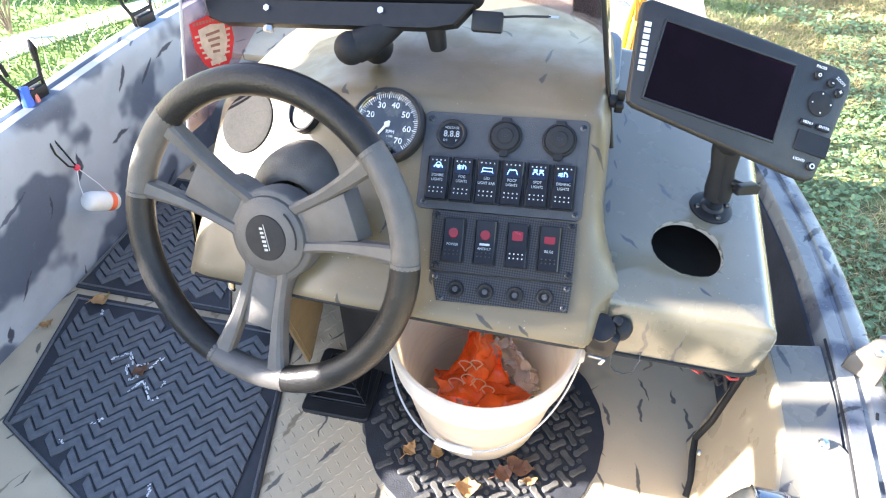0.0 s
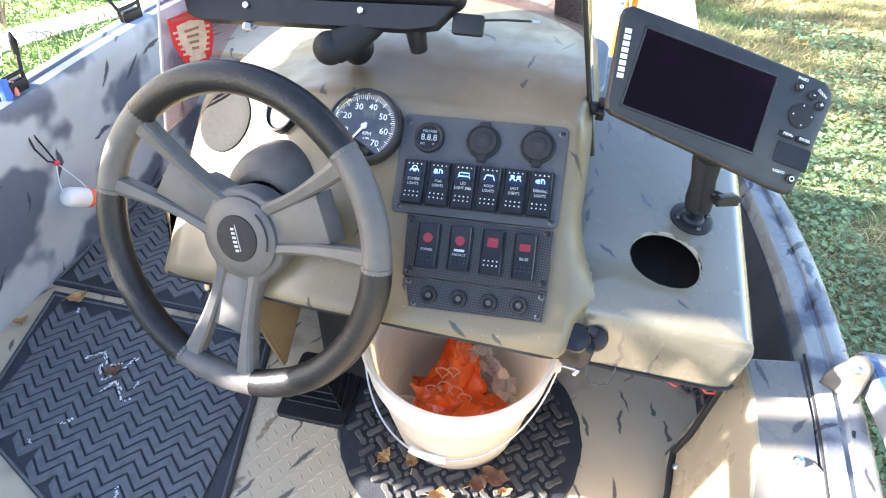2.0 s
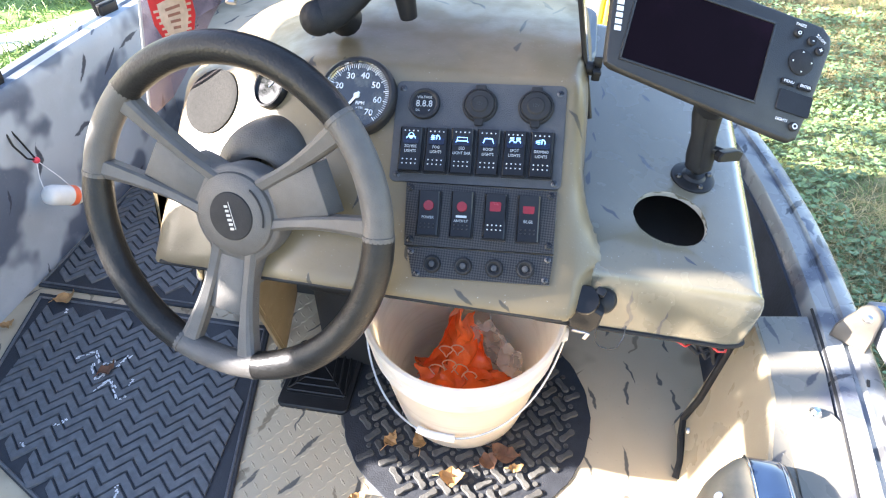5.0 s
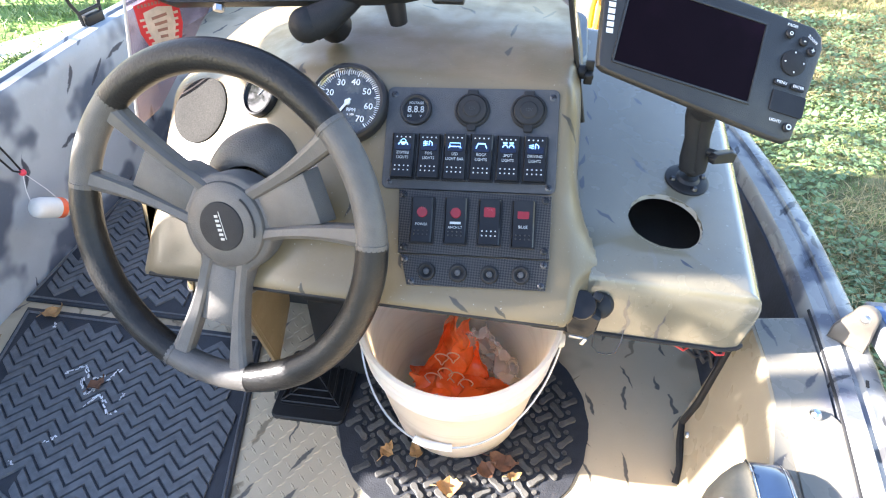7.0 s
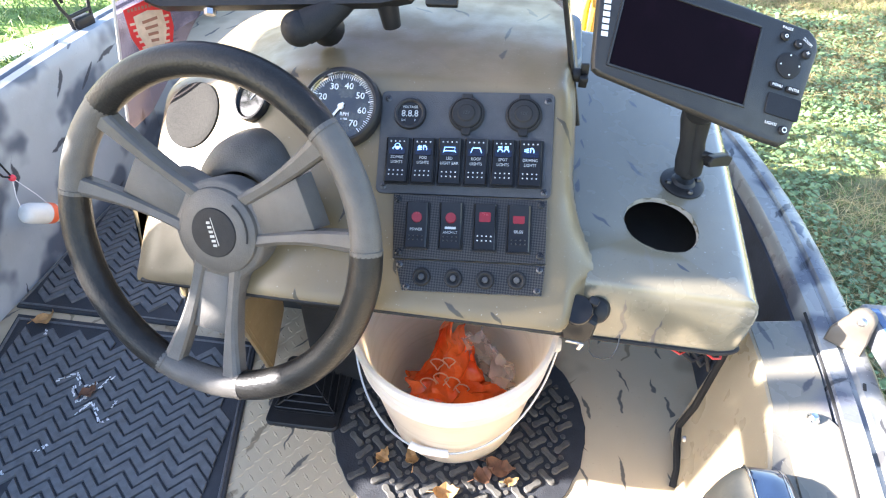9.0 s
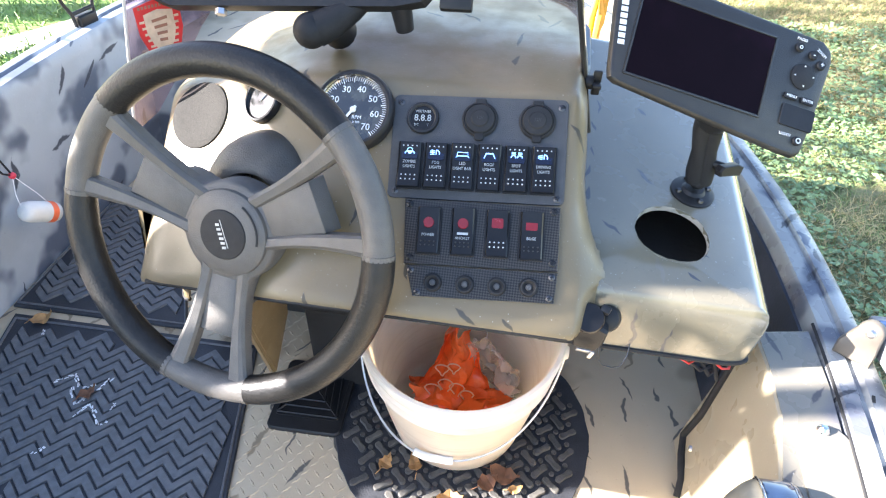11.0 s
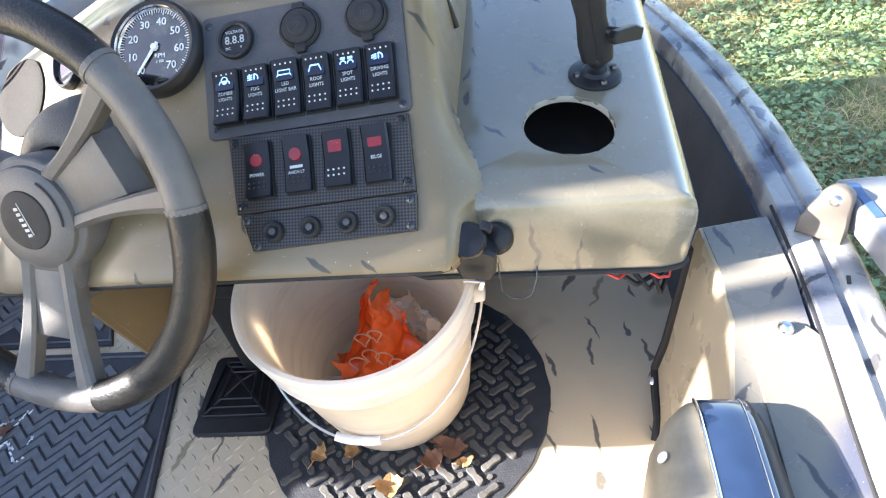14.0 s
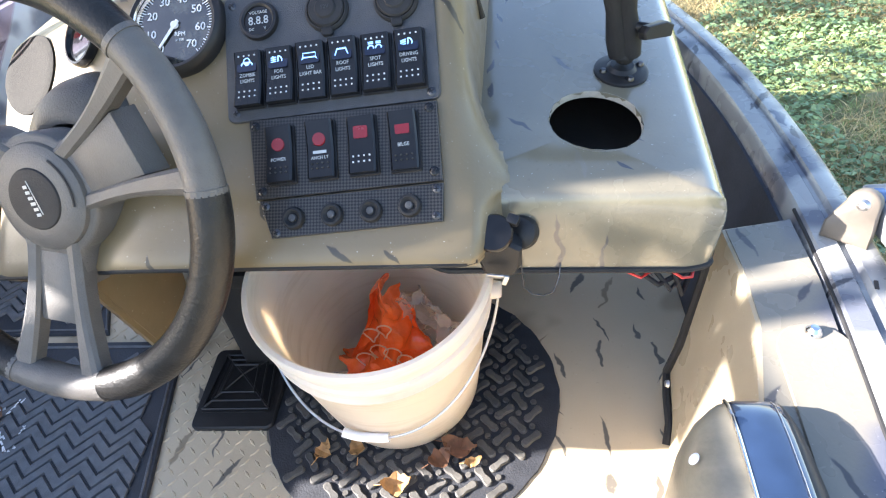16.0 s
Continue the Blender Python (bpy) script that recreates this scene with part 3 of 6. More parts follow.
    add_lathe(bm, [(0.047, -0.0051), (0.0485, -0.0048), (0.050, -0.0056)], seg=20, a0=-10, a1=55)
    part("seam", bm, M_BLACK_MATT, hub)
    bm = B()
    add_lathe(bm, [(0.0, -0.0015), (0.026, -0.0018), (0.032, -0.0028), (0.034, -0.0055)], seg=48)
    part("badge", bm, M_BLACK_MATT, hub, "black round badge")
    bm = B()
    for k in range(6):
        add_box(bm, (0.0034, 0.0066 - 0.0004 * abs(k - 2), 0.0008), pose(0, 0, -0.0013, 0, 0, 108) @ pose(-0.0165 + 0.0062 * k, 0.0015, 0, 0, 0, -10), 0.0003, 1)
    add_box(bm, (0.038, 0.0008, 0.0008), pose(0, 0, -0.0013, 0, 0, 108) @ pose(0.001, -0.0040, 0))
    part("badge_mark", bm, M_PALE_PRINT, hub, "pale maker's mark")
    return ob


def steering_boot():
    """Short rubber collar round the column, open towards the wheel, with the pale sleeve inside."""
    n = Vector(WHEEL_N).normalized()
    M = frame_of(Vector(WHEEL_C) - 0.079 * n + 0.032 * FV, WHEEL_X, n)
    ob = thing("steering_column_boot", "dark grey rubber collar round the steering column", "column cover", at=M)
    bm = B()
    rings = ((-0.075, 0.086, 0.010), (-0.03, 0.085, 0.008), (-0.006, 0.0835, 0.004), (0.008, 0.079, 0.001), (0.018, 0.072, -0.002), (0.025, 0.062, -0.005), (0.028, 0.054, -0.007), (0.027, 0.049, -0.008), (0.022, 0.047, -0.008), (-0.02, 0.045, -0.008))
    add_loft(bm, [[(r * math.cos(2 * math.pi * k / 56), y + r * math.sin(2 * math.pi * k / 56), z) for k in range(56)] for z, r, y in rings])
    part("collar", bm, mat("dusty dark rubber", (0.062, 0.056, 0.047), 0.46, 0, 0.25, 40, 0.4, 420, (0.11, 0.095, 0.07), 9, 0.4), ob, smooth=50)
    bm = B()
    end = M.inverted() @ (Vector(WHEEL_C) - 0.05 * n)
    add_tube(bm, [(0, -0.012, -0.019), end * 0.5 + Vector((0, 0.002, 0.004)), end], [0.037, 0.037, 0.036], 32)
    part("sleeve", bm, mat("pale grey sleeve", (0.27, 0.27, 0.275), 0.4, 0, 0.12, 50, 0.2, 400), ob, "pale grey column sleeve")
    return ob


steering_wheel()
steering_boot()


# ---------------------------------------------------------------- bucket
BX, BY, BH = 0.0143, 0.7846, 0.309


def bucket():
    ob = thing("bucket", "dirty white plastic bucket with a wire handle", "bucket", at=pose(BX, BY, 0.0205, 7.6, 0.9, 0))
    bm = B()
    H, R0, R1 = BH - 0.018, 0.1177, 0.1545
    prof = [(0.0, 0.004), (R0 - 0.006, 0.004), (R0, 0.010), (R0 + 0.3 * (R1 - R0), 0.3 * H), (R0 + 0.72 * (R1 - R0), 0.72 * H), (R1 - 0.004, 0.74 * H), (R1 - 0.003, 0.755 * H), (R1 - 0.007, 0.77 * H),
            (R1 - 0.006, 0.83 * H), (R1 - 0.001, 0.835 * H), (R1 - 0.001, 0.85 * H), (R1 - 0.005, 0.86 * H), (R1 - 0.003, 0.94 * H), (R1 + 0.003, 0.95 * H), (R1 + 0.004, 0.985 * H), (R1 + 0.001, H), (R1 - 0.004, H),
            (R1 - 0.007, 0.985 * H), (R1 - 0.010, 0.9 * H), (R0 - 0.004, 0.02), (R0 - 0.012, 0.012), (0.0, 0.012)]
    add_lathe(bm, prof, seg=72)
    bmesh.ops.remove_doubles(bm, verts=bm.verts, dist=1e-5)
    bmesh.ops.recalc_face_normals(bm, faces=bm.faces)
    part("pail", bm, M_BUCKET, ob, smooth=50)
    # wire bail hanging at the front, with a plastic grip
    hz = 0.83 * H
    bm = B()
    pts = []
    for k in range(41):
        a = math.pi * k / 40
        drop = 0.115 * math.sin(a) ** 0.8
        low = hz - drop * 1.32
        rad = R0 + (R1 - R0) * low / H + 0.006 + 0.008 * abs(math.cos(a))
        pts.append((-rad * math.cos(a) - 0.01 * math.sin(a), -rad * math.sin(a), low))
    add_tube(bm, pts, 0.0018, 8)
    handle = part("handle", bm, M_STEEL, ob, "thin wire handle")
    bm = B()
    add_tube(bm, pts[16:23], 0.0065, 12)
    part("grip", bm, M_WHITE, handle, "white plastic grip")
    for s in (-1, 1):
        bm = B()
        add_cyl(bm, 0.013, 0.010, 0.014, pose(s * (R1 + 0.004), 0, hz, 0, 90, 0), 20, 0.002)
        part("ear", bm, M_BUCKET, ob)
    return ob


bucket()



# ---------------------------------------------------------------- gauges and switch panels
M_CARBON = mat("carbon weave print", (0.02, 0.02, 0.022), 0.32, 0, 0.15, 60, 0.05, 300, spec=0.3)


def weave(m):
    nt = m.node_tree
    N, L = nt.nodes, nt.links
    co = N.new("ShaderNodeTexCoord")
    mp = N.new("ShaderNodeMapping")
    mp.inputs["Rotation"].default_value = (0, 0, radians(45))
    L.new(co.outputs["Object"], mp.inputs[0])
    ch = N.new("ShaderNodeTexChecker")
    ch.inputs["Scale"].default_value = 420
    ch.inputs["Color1"].default_value = (0.012, 0.012, 0.013, 1)
    ch.inputs["Color2"].default_value = (0.055, 0.05, 0.045, 1)
    L.new(mp.outputs[0], ch.inputs["Vector"])
    L.new(ch.outputs["Color"], N["Principled BSDF"].inputs["Base Color"])


weave(M_CARBON)
M_BLUE_LED = emit("blue lit legend", (0.22, 0.46, 1.0), 0.36)
M_BLUE_GLOW = mat("deep blue glow tint", (0.005, 0.009, 0.028), 0.2, 0, 0.2, 80, 0)
M_DARK_STEEL = mat("blackened steel", (0.09, 0.09, 0.095), 0.35, 1.0, 0.2, 80, 0)
M_DOT = mat("white dots", (0.55, 0.55, 0.55), 0.4, 0, 0.05, 60, 0)
M_RED_LENS = mat("red lens", (0.19, 0.006, 0.010), 0.25, 0, 0.1, 80, 0, coat=0.2)
M_LCD = mat("grey display digits", (0.42, 0.44, 0.44), 0.4, 0, 0.05, 60, 0)
# The dirt colour here stands for the milky reflection in the gauge glass.
M_DIALFACE = mat("black dial with glass reflection", (0.010, 0.010, 0.010), 0.05, 0, 0.2, 40, 0, coat=1.0, dirt=(0.16, 0.16, 0.12), dscale=40, damount=0.5)
M_BLANK = mat("grey speckled blank", (0.028, 0.027, 0.025), 0.8, 0, 0.5, 500, 0.5, 800, spec=0.15)


def screw(parent, x, y, z, r=0.004, tone=None):
    bm = B()
    add_lathe(bm, [(0.0, 0.0018), (r * 0.6, 0.0016), (r, 0.0003), (r, -0.001)], pose(x, y, z), 14)
    s = part("screw", bm, tone or M_DARK_STEEL, parent, "small pan-head screw")
    bm = B()
    a = random.Random(int(x * 9000 + y * 7000)).uniform(0, 90)
    add_box(bm, (r * 1.3, r * 0.3, 0.0006), pose(x, y, z + 0.0018, 0, 0, a))
    add_box(bm, (r * 0.3, r * 1.3, 0.0006), pose(x, y, z + 0.0018, 0, 0, a))
    part("slot", bm, M_BLACK, s)


def rocker_mesh(w, h, tilt=1):
    bm = B()
    n = 10
    secs = []
    for k in range(n + 1):
        y = -h / 2 + h * k / n
        t = k / n
        z = 0.0075 + 0.0035 * abs(2 * t - 1) ** 1.3 + tilt * 0.0022 * (1 - 2 * t)
        e = 0.0018
        secs.append([(-w / 2, y, 0.0), (-w / 2, y, z - e), (-w / 2 + e, y, z), (w / 2 - e, y, z), (w / 2, y, z - e), (w / 2, y, 0.0)])
    add_loft(bm, secs)
    return bm


def rocker_z(t, tilt=1):
    return 0.0075 + 0.0035 * abs(2 * t - 1) ** 1.3 + tilt * 0.0022 * (1 - 2 * t)


def dots(parent, w, h, rows, x0, tilt, material):
    bm = B()
    for y in rows:
        for k in range(4):
            bmesh.ops.create_icosphere(bm, subdivisions=1, radius=0.0012, matrix=pose(x0 + (k - 1.5) * w / 5, y, rocker_z(y / h + 0.5, tilt) + 0.0028))
    part("grip_dots", bm, material, parent)


def icon(kind, m, parent):
    bm = B()
    s = 0.0052

    def ring(x, y, r, a0=0, a1=360):
        add_tube(bm, [(x + r * math.cos(radians(a0 + (a1 - a0) * k / 16)), y + r * math.sin(radians(a0 + (a1 - a0) * k / 16)), 0) for k in range(17)], 0.00055, 5, flat=0.5)

    def line(*p):
        add_tube(bm, [(x, y, 0) for x, y in p], 0.0006, 5, flat=0.5)
    if kind == 0:
        for a in (90, 210, 330):
            ring(s * 0.45 * math.cos(radians(a)), s * 0.45 * math.sin(radians(a)), s * 0.5)
        ring(0, 0, s * 0.28)
    elif kind in (1, 5):
        ring(0.0, 0, s * 0.62, -90, 90)
        line((0, -s * 0.62), (0, s * 0.62))
        for y in (-0.5, -0.17, 0.17, 0.5):
            line((-s * 0.3, y * s), (-s * 1.15, y * s - (0.25 * s if kind == 5 else 0.1 * s)))
        if kind == 1:
            line((-s * 0.75, -s * 0.8), (-s * 0.7, 0), (-s * 0.8, s * 0.7))
    elif kind == 2:
        line((-s, -s * 0.35), (s, -s * 0.35), (s, s * 0.35), (-s, s * 0.35), (-s, -s * 0.35))
        for x in (-0.7, -0.35, 0, 0.35, 0.7):
            line((x * s, s * 0.5), (x * s, s * 0.8))
        line((-s, -s * 0.35), (-s * 1.3, -s * 0.8))
        line((s, -s * 0.35), (s * 1.3, -s * 0.8))
    elif kind == 3:
        line((-s * 1.1, -s * 0.9), (-s * 0.7, s * 0.3), (s * 0.7, s * 0.3), (s * 1.1, -s * 0.9))
        for x in (-0.55, -0.2, 0.2, 0.55):
            ring(x * s, s * 0.6, s * 0.16)
    else:
        for x in (-0.6, 0.6):
            ring(x * s, -s * 0.2, s * 0.45)
            line((x * s - s * 0.4, s * 0.55), (x * s + s * 0.4, s * 0.55))
            line((x * s - s * 0.4, s * 0.8), (x * s + s * 0.4, s * 0.8))
    me = part("legend", bm, M_BLUE_LED, parent, "blue lit legend")
    me.matrix_basis = m
    return me


def switch_panel():
    ob = thing("switch_panel", "dark grey six-rocker switch panel with voltmeter and two capped sockets", "switch panel", at=face_m(0.0, 0.0, 0.0) @ pose(0.0203, 0.0579, 0, 0, 0, 3.5) @ pose(-0.0203, -0.0579, 0))
    bm = B()
    add_prism(bm, rrect(0.2285, 0.139, 0.008, 5, 0.0203, 0.058), -0.002, 0.0035, inset=0.0012)
    part("plate", bm, M_PANEL, ob)
    for x, y in ((-0.0842, 0.117), (0.1258, 0.1164), (-0.0838, -0.002), (0.1254, -0.0035)):
        screw(ob, x, y, 0.0035, 0.0045)
    # voltmeter
    bm = B()
    add_lathe(bm, [(0.0155, 0.0035), (0.0158, 0.0075), (0.018, 0.009), (0.0205, 0.0085), (0.0215, 0.006), (0.0215, 0.0035)], pose(-0.0540, 0.096, 0), 40)
    vm = part("voltmeter", bm, M_BLACK, ob, "round black voltmeter")
    bm = B()
    add_lathe(bm, [(0.0, 0.006), (0.0158, 0.006)], pose(-0.0540, 0.096, 0), 40)
    part("lens", bm, M_BLACK_GLOSS, vm)
    text("8.8.8", 0.0125, pose(-0.0540, 0.0955, 0.0064), M_LCD, vm, "digits", squeeze=0.95)
    text("VOLTAGE", 0.0046, pose(-0.0540, 0.1045, 0.0064), M_LCD, vm)
    text("DC", 0.0042, pose(-0.062, 0.0865, 0.0064), M_LCD, vm)
    text("V", 0.0042, pose(-0.047, 0.0865, 0.0064), M_LCD, vm)
    # capped sockets
    for x in (0.0212, 0.0952):
        bm = B()
        add_lathe(bm, [(0.0235, 0.0035), (0.0235, 0.006), (0.0215, 0.0085), (0.0205, 0.0085), (0.0203, 0.006)], pose(x, 0.0968, 0), 40)
        sk = part("socket", bm, M_BLACK_MATT, ob, "capped power socket")
        bm = B()
        add_lathe(bm, [(0.0, 0.0125), (0.010, 0.0125), (0.011, 0.0118), (0.0118, 0.0108), (0.018, 0.0105), (0.0195, 0.009), (0.0195, 0.005)], pose(x, 0.0968, 0), 40)
        add_prism(bm, rrect(0.012, 0.012, 0.003, 4, x, 0.0743), 0.0045, 0.0085, inset=0.001)
        add_prism(bm, rrect(0.014, 0.007, 0.002, 3, x, 0.1203), 0.0045, 0.0080, inset=0.001)
        part("cap", bm, M_BLACK_MATT, sk, "rubber flap cap")
        text("12V", 0.006, pose(x, 0.0968, 0.0126), M_PANEL, sk)
    W, H = 0.0292, 0.0590
    words = (("ZOMBIE", "LIGHTS"), ("FOG", "LIGHTS"), ("LED", "LIGHT BAR"), ("ROOF", "LIGHTS"), ("SPOT", "LIGHTS"), ("DRIVING", "LIGHTS"))
    for k in range(6):
        x, y = -0.0667 + 0.03455 * k, 0.0320
        tilt = (1, 1, -0.4, -0.4, 0.8, 0.8)[k]
        bm = B()
        add_prism(bm, rrect(W + 0.004, H + 0.004, 0.002, 2), 0.003, 0.0055, inset=0.0008)
        base = part("rocker_switch", bm, M_BLACK, ob, "black rocker switch with blue lit legend", at=pose(x, y, 0))
        part("rocker", rocker_mesh(W, H, tilt), M_BLACK_GLOSS, base, at=pose(0, 0, 0.003))
        lift = pose(0, 0, 0.0032)
        # Dark blue plate whose colour paints the dim glow round the legend.
        bm = B()
        add_prism(bm, rrect(0.021, 0.0175, 0.002, 2), -0.0012, 0.0, lift @ pose(0, 0.0155, rocker_z(0.77, tilt) - 0.0001, -6 - 4 * tilt, 0, 0))
        part("lens", bm, M_BLUE_GLOW, base, "dark blue plate tinted as the legend's glow")
        icon(k, lift @ pose(0, 0.0155, rocker_z(0.77, tilt)) @ Matrix.Diagonal((1.3, 1.3, 1, 1)), base)
        text(words[k][0], 0.0054, lift @ pose(0, 0.0035, rocker_z(0.56, tilt)), M_LCD, base, squeeze=0.9)
        text(words[k][1], 0.0054, lift @ pose(0, -0.0030, rocker_z(0.45, tilt)), M_LCD, base, squeeze=0.9)
        dots(base, W, H, (-0.0145, -0.0205), 0.0, tilt, M_DOT)
        dots(base, W, H, (0.0245,), 0.0, tilt, M_DOT)
    return ob


def accessory_panel():
    ob = thing("accessory_panel", "carbon-look four-rocker panel with red lenses", "switch panel", at=face_m(0.0, 0.0, 0.0))
    bm = B()
    add_prism(bm, [(-0.0640, -0.0180), (0.1345, -0.0075), (0.1400, -0.0885), (-0.0545, -0.1015)], -0.001, 0.0075, inset=0.0008)
    part("plate", bm, M_CARBON, ob)
    for x, y in ((-0.0565, -0.0245), (0.127, -0.0145), (0.132, -0.079), (-0.0475, -0.0930)):
        screw(ob, x, y, 0.0075, 0.0048, M_BLACK_GLOSS)
    W, H = 0.0280, 0.0580
    for k, (x, y) in enumerate(((-0.0275, -0.0565), (0.0162, -0.0532), (0.0595, -0.0505), (0.1022, -0.0485))):
        tilt = (0.7, -0.3, 0.7, -0.8)[k]
        at = pose(x, y, 0.0055, 0, 0, 4)
        bm = B()
        add_prism(bm, rrect(W + 0.004, H + 0.004, 0.002, 2), 0.001, 0.0045, inset=0.0008)
        base = part("rocker_switch", bm, M_BLACK, ob, "black rocker switch with a red lens", at=at)
        part("rocker", rocker_mesh(W, H, tilt), M_BLACK_GLOSS, base, at=pose(0, 0, 0.002))
        bm = B()
        zr = rocker_z(0.68, tilt) + 0.0022
        if k < 2:
            add_cyl(bm, 0.0072, 0.0066, 0.0014, pose(0, 0.010, zr), 24)
        else:
            add_prism(bm, rrect(0.0145, 0.0125, 0.0015, 2, 0, 0.0125), zr - 0.0008, zr + 0.0008)
        part("lens", bm, M_RED_LENS, base, "red lens")
        zt = 0.0022
        if k == 0:
            text("POWER", 0.0052, pose(0, -0.006, rocker_z(0.4, tilt) + zt), M_LCD, base, squeeze=0.9)
        elif k == 1:
            bm = B()
            add_box(bm, (0.014, 0.003, 0.0004), pose(0, -0.003, rocker_z(0.45, tilt) + zt))
            part("print", bm, M_LCD, base)
            text("ANCH LT", 0.0048, pose(0, -0.009, rocker_z(0.35, tilt) + zt), M_LCD, base, squeeze=0.9)
        elif k == 3:
            text("BILGE", 0.0052, pose(0, -0.004, rocker_z(0.43, tilt) + zt), M_LCD, base, squeeze=0.9)
        dots(base, W, H, (-0.0145, -0.0195) if k != 2 else (-0.012, -0.018), 0, tilt, M_DOT if k == 2 else M_BEZEL)
    return ob


def breaker_panel():
    ob = thing("breaker_panel", "carbon-look strip with four round breaker buttons", "breaker panel", at=face_m(0.0, 0.0, 0.0))
    bm = B()
    add_prism(bm, [(-0.0515, -0.1030), (0.1405, -0.0905), (0.1395, -0.1285), (-0.0380, -0.1415)], -0.001, 0.0055, inset=0.0008)
    part("plate", bm, M_CARBON, ob)
    for x, y in ((-0.0445, -0.1085), (0.1335, -0.0965), (0.1330, -0.1230), (-0.0325, -0.1360)):
        screw(ob, x, y, 0.0055, 0.0042)
    for x, y in ((-0.0140, -0.1215), (0.0268, -0.1190), (0.0672, -0.1165), (0.1066, -0.1125)):
        bm = B()
        add_lathe(bm, [(0.0, 0.0085), (0.0045, 0.0085), (0.006, 0.0095), (0.0085, 0.0120), (0.0105, 0.0115), (0.0115, 0.009), (0.0118, 0.005)], pose(x, y, 0), 32)
        bt = part("breaker_button", bm, M_BLACK_MATT, ob, "round black breaker button")
        bm = B()
        add_cyl(bm, 0.0042, 0.0038, 0.004, pose(x, y, 0.0095), 20, 0.0006)
        part("plunger", bm, M_PANEL, bt)
    return ob


def tachometer():
    ob = thing("tachometer", "round black rev counter with white numerals to 70", "gauge", at=face_m(-0.150, 0.092))
    bm = B()
    add_lathe(bm, [(0.044, 0.010), (0.0465, 0.0165), (0.050, 0.0175), (0.0535, 0.0145), (0.0555, 0.008), (0.0555, 0.0)], seg=64)
    part("bezel", bm, M_BLACK, ob, "black bezel")
    bm = B()
    add_lathe(bm, [(0.0435, 0.0095), (0.0450, 0.0125), (0.0462, 0.0160)], seg=64)
    part("ring", bm, M_CHROME, ob, "bright inner ring")
    bm = B()
    add_lathe(bm, [(0.0, 0.009), (0.0455, 0.009)], seg=64)
    part("dial", bm, M_DIALFACE, ob, "black dial")
    bm = B()
    for k in range(71):
        a = 239 - 4.1 * k
        big = k % 5 == 0
        rr = 0.0385 if big else 0.0405
        add_box(bm, (0.0415 - rr + 0.003, 0.0011 if big else 0.0006, 0.0005), pose(0, 0, 0.0095, 0, 0, a) @ pose((rr + 0.0425) / 2, 0, 0))
    part("scale", bm, M_WHITE, ob, "white tick scale")
    for k in range(8):
        a = radians(239 - 41 * k)
        text(str(k * 10), 0.0125, pose(0.0295 * math.cos(a), 0.0295 * math.sin(a), 0.0095), M_WHITE, ob, "numeral")
    text("RPM", 0.0068, pose(0.006, -0.010, 0.0095), M_WHITE, ob)
    text("x 100", 0.0042, pose(0.006, -0.0165, 0.0095), M_WHITE, ob)
    bm = B()
    add_prism(bm, [(-0.002, -0.006), (0.002, -0.006), (0.0011, 0.036), (-0.0011, 0.036)], 0.0108, 0.0116, pose(0, 0, 0, 0, 0, 146))
    add_cyl(bm, 0.0042, 0.0038, 0.003, pose(0, 0, 0.0112), 20)
    part("needle", bm, M_WHITE, ob, "white needle")
    return ob


def small_gauge():
    ob = thing("fuel_gauge", "small round gauge with a bright bezel behind the wheel", "gauge", at=face_m(-0.292, 0.106))
    bm = B()
    add_lathe(bm, [(0.027, 0.006), (0.029, 0.010), (0.032, 0.010), (0.034, 0.006), (0.034, 0.0)], seg=48)
    part("bezel", bm, M_BLACK_GLOSS, ob, "black bezel")
    bm = B()
    add_lathe(bm, [(0.0, 0.006), (0.0275, 0.006)], seg=48)
    part("dial", bm, M_DIALFACE, ob, "dark dial")
    bm = B()
    add_prism(bm, [(-0.001, -0.003), (0.001, -0.003), (0.0005, 0.02), (-0.0005, 0.02)], 0.0068, 0.0074, pose(0, 0, 0, 0, 0, -50))
    part("needle", bm, M_WHITE, ob)
    return ob


def blank_cover():
    """Thin disc bent to the curve of the console."""
    ob = thing("blank_cover", "flat grey speckled round cover over an unused gauge hole", "cover plate")
    bm = B()
    rings = []
    for r, h in ((0.002, 0.004), (0.018, 0.004), (0.036, 0.004), (0.050, 0.004), (0.0525, 0.0028), (0.053, -0.006)):
        rings.append([bm.verts.new(on_face(-0.417 + r * math.cos(2 * math.pi * k / 56), 0.092 + r * math.sin(2 * math.pi * k / 56), h)) for k in range(56)])
    for a, c in zip(rings, rings[1:]):
        for k in range(56):
            bm.faces.new((a[k], c[k], c[(k + 1) % 56], a[(k + 1) % 56]))
    bm.faces.new(rings[0])
    bmesh.ops.recalc_face_normals(bm, faces=bm.faces)
    part("disc", bm, M_BLANK, ob)
    return ob


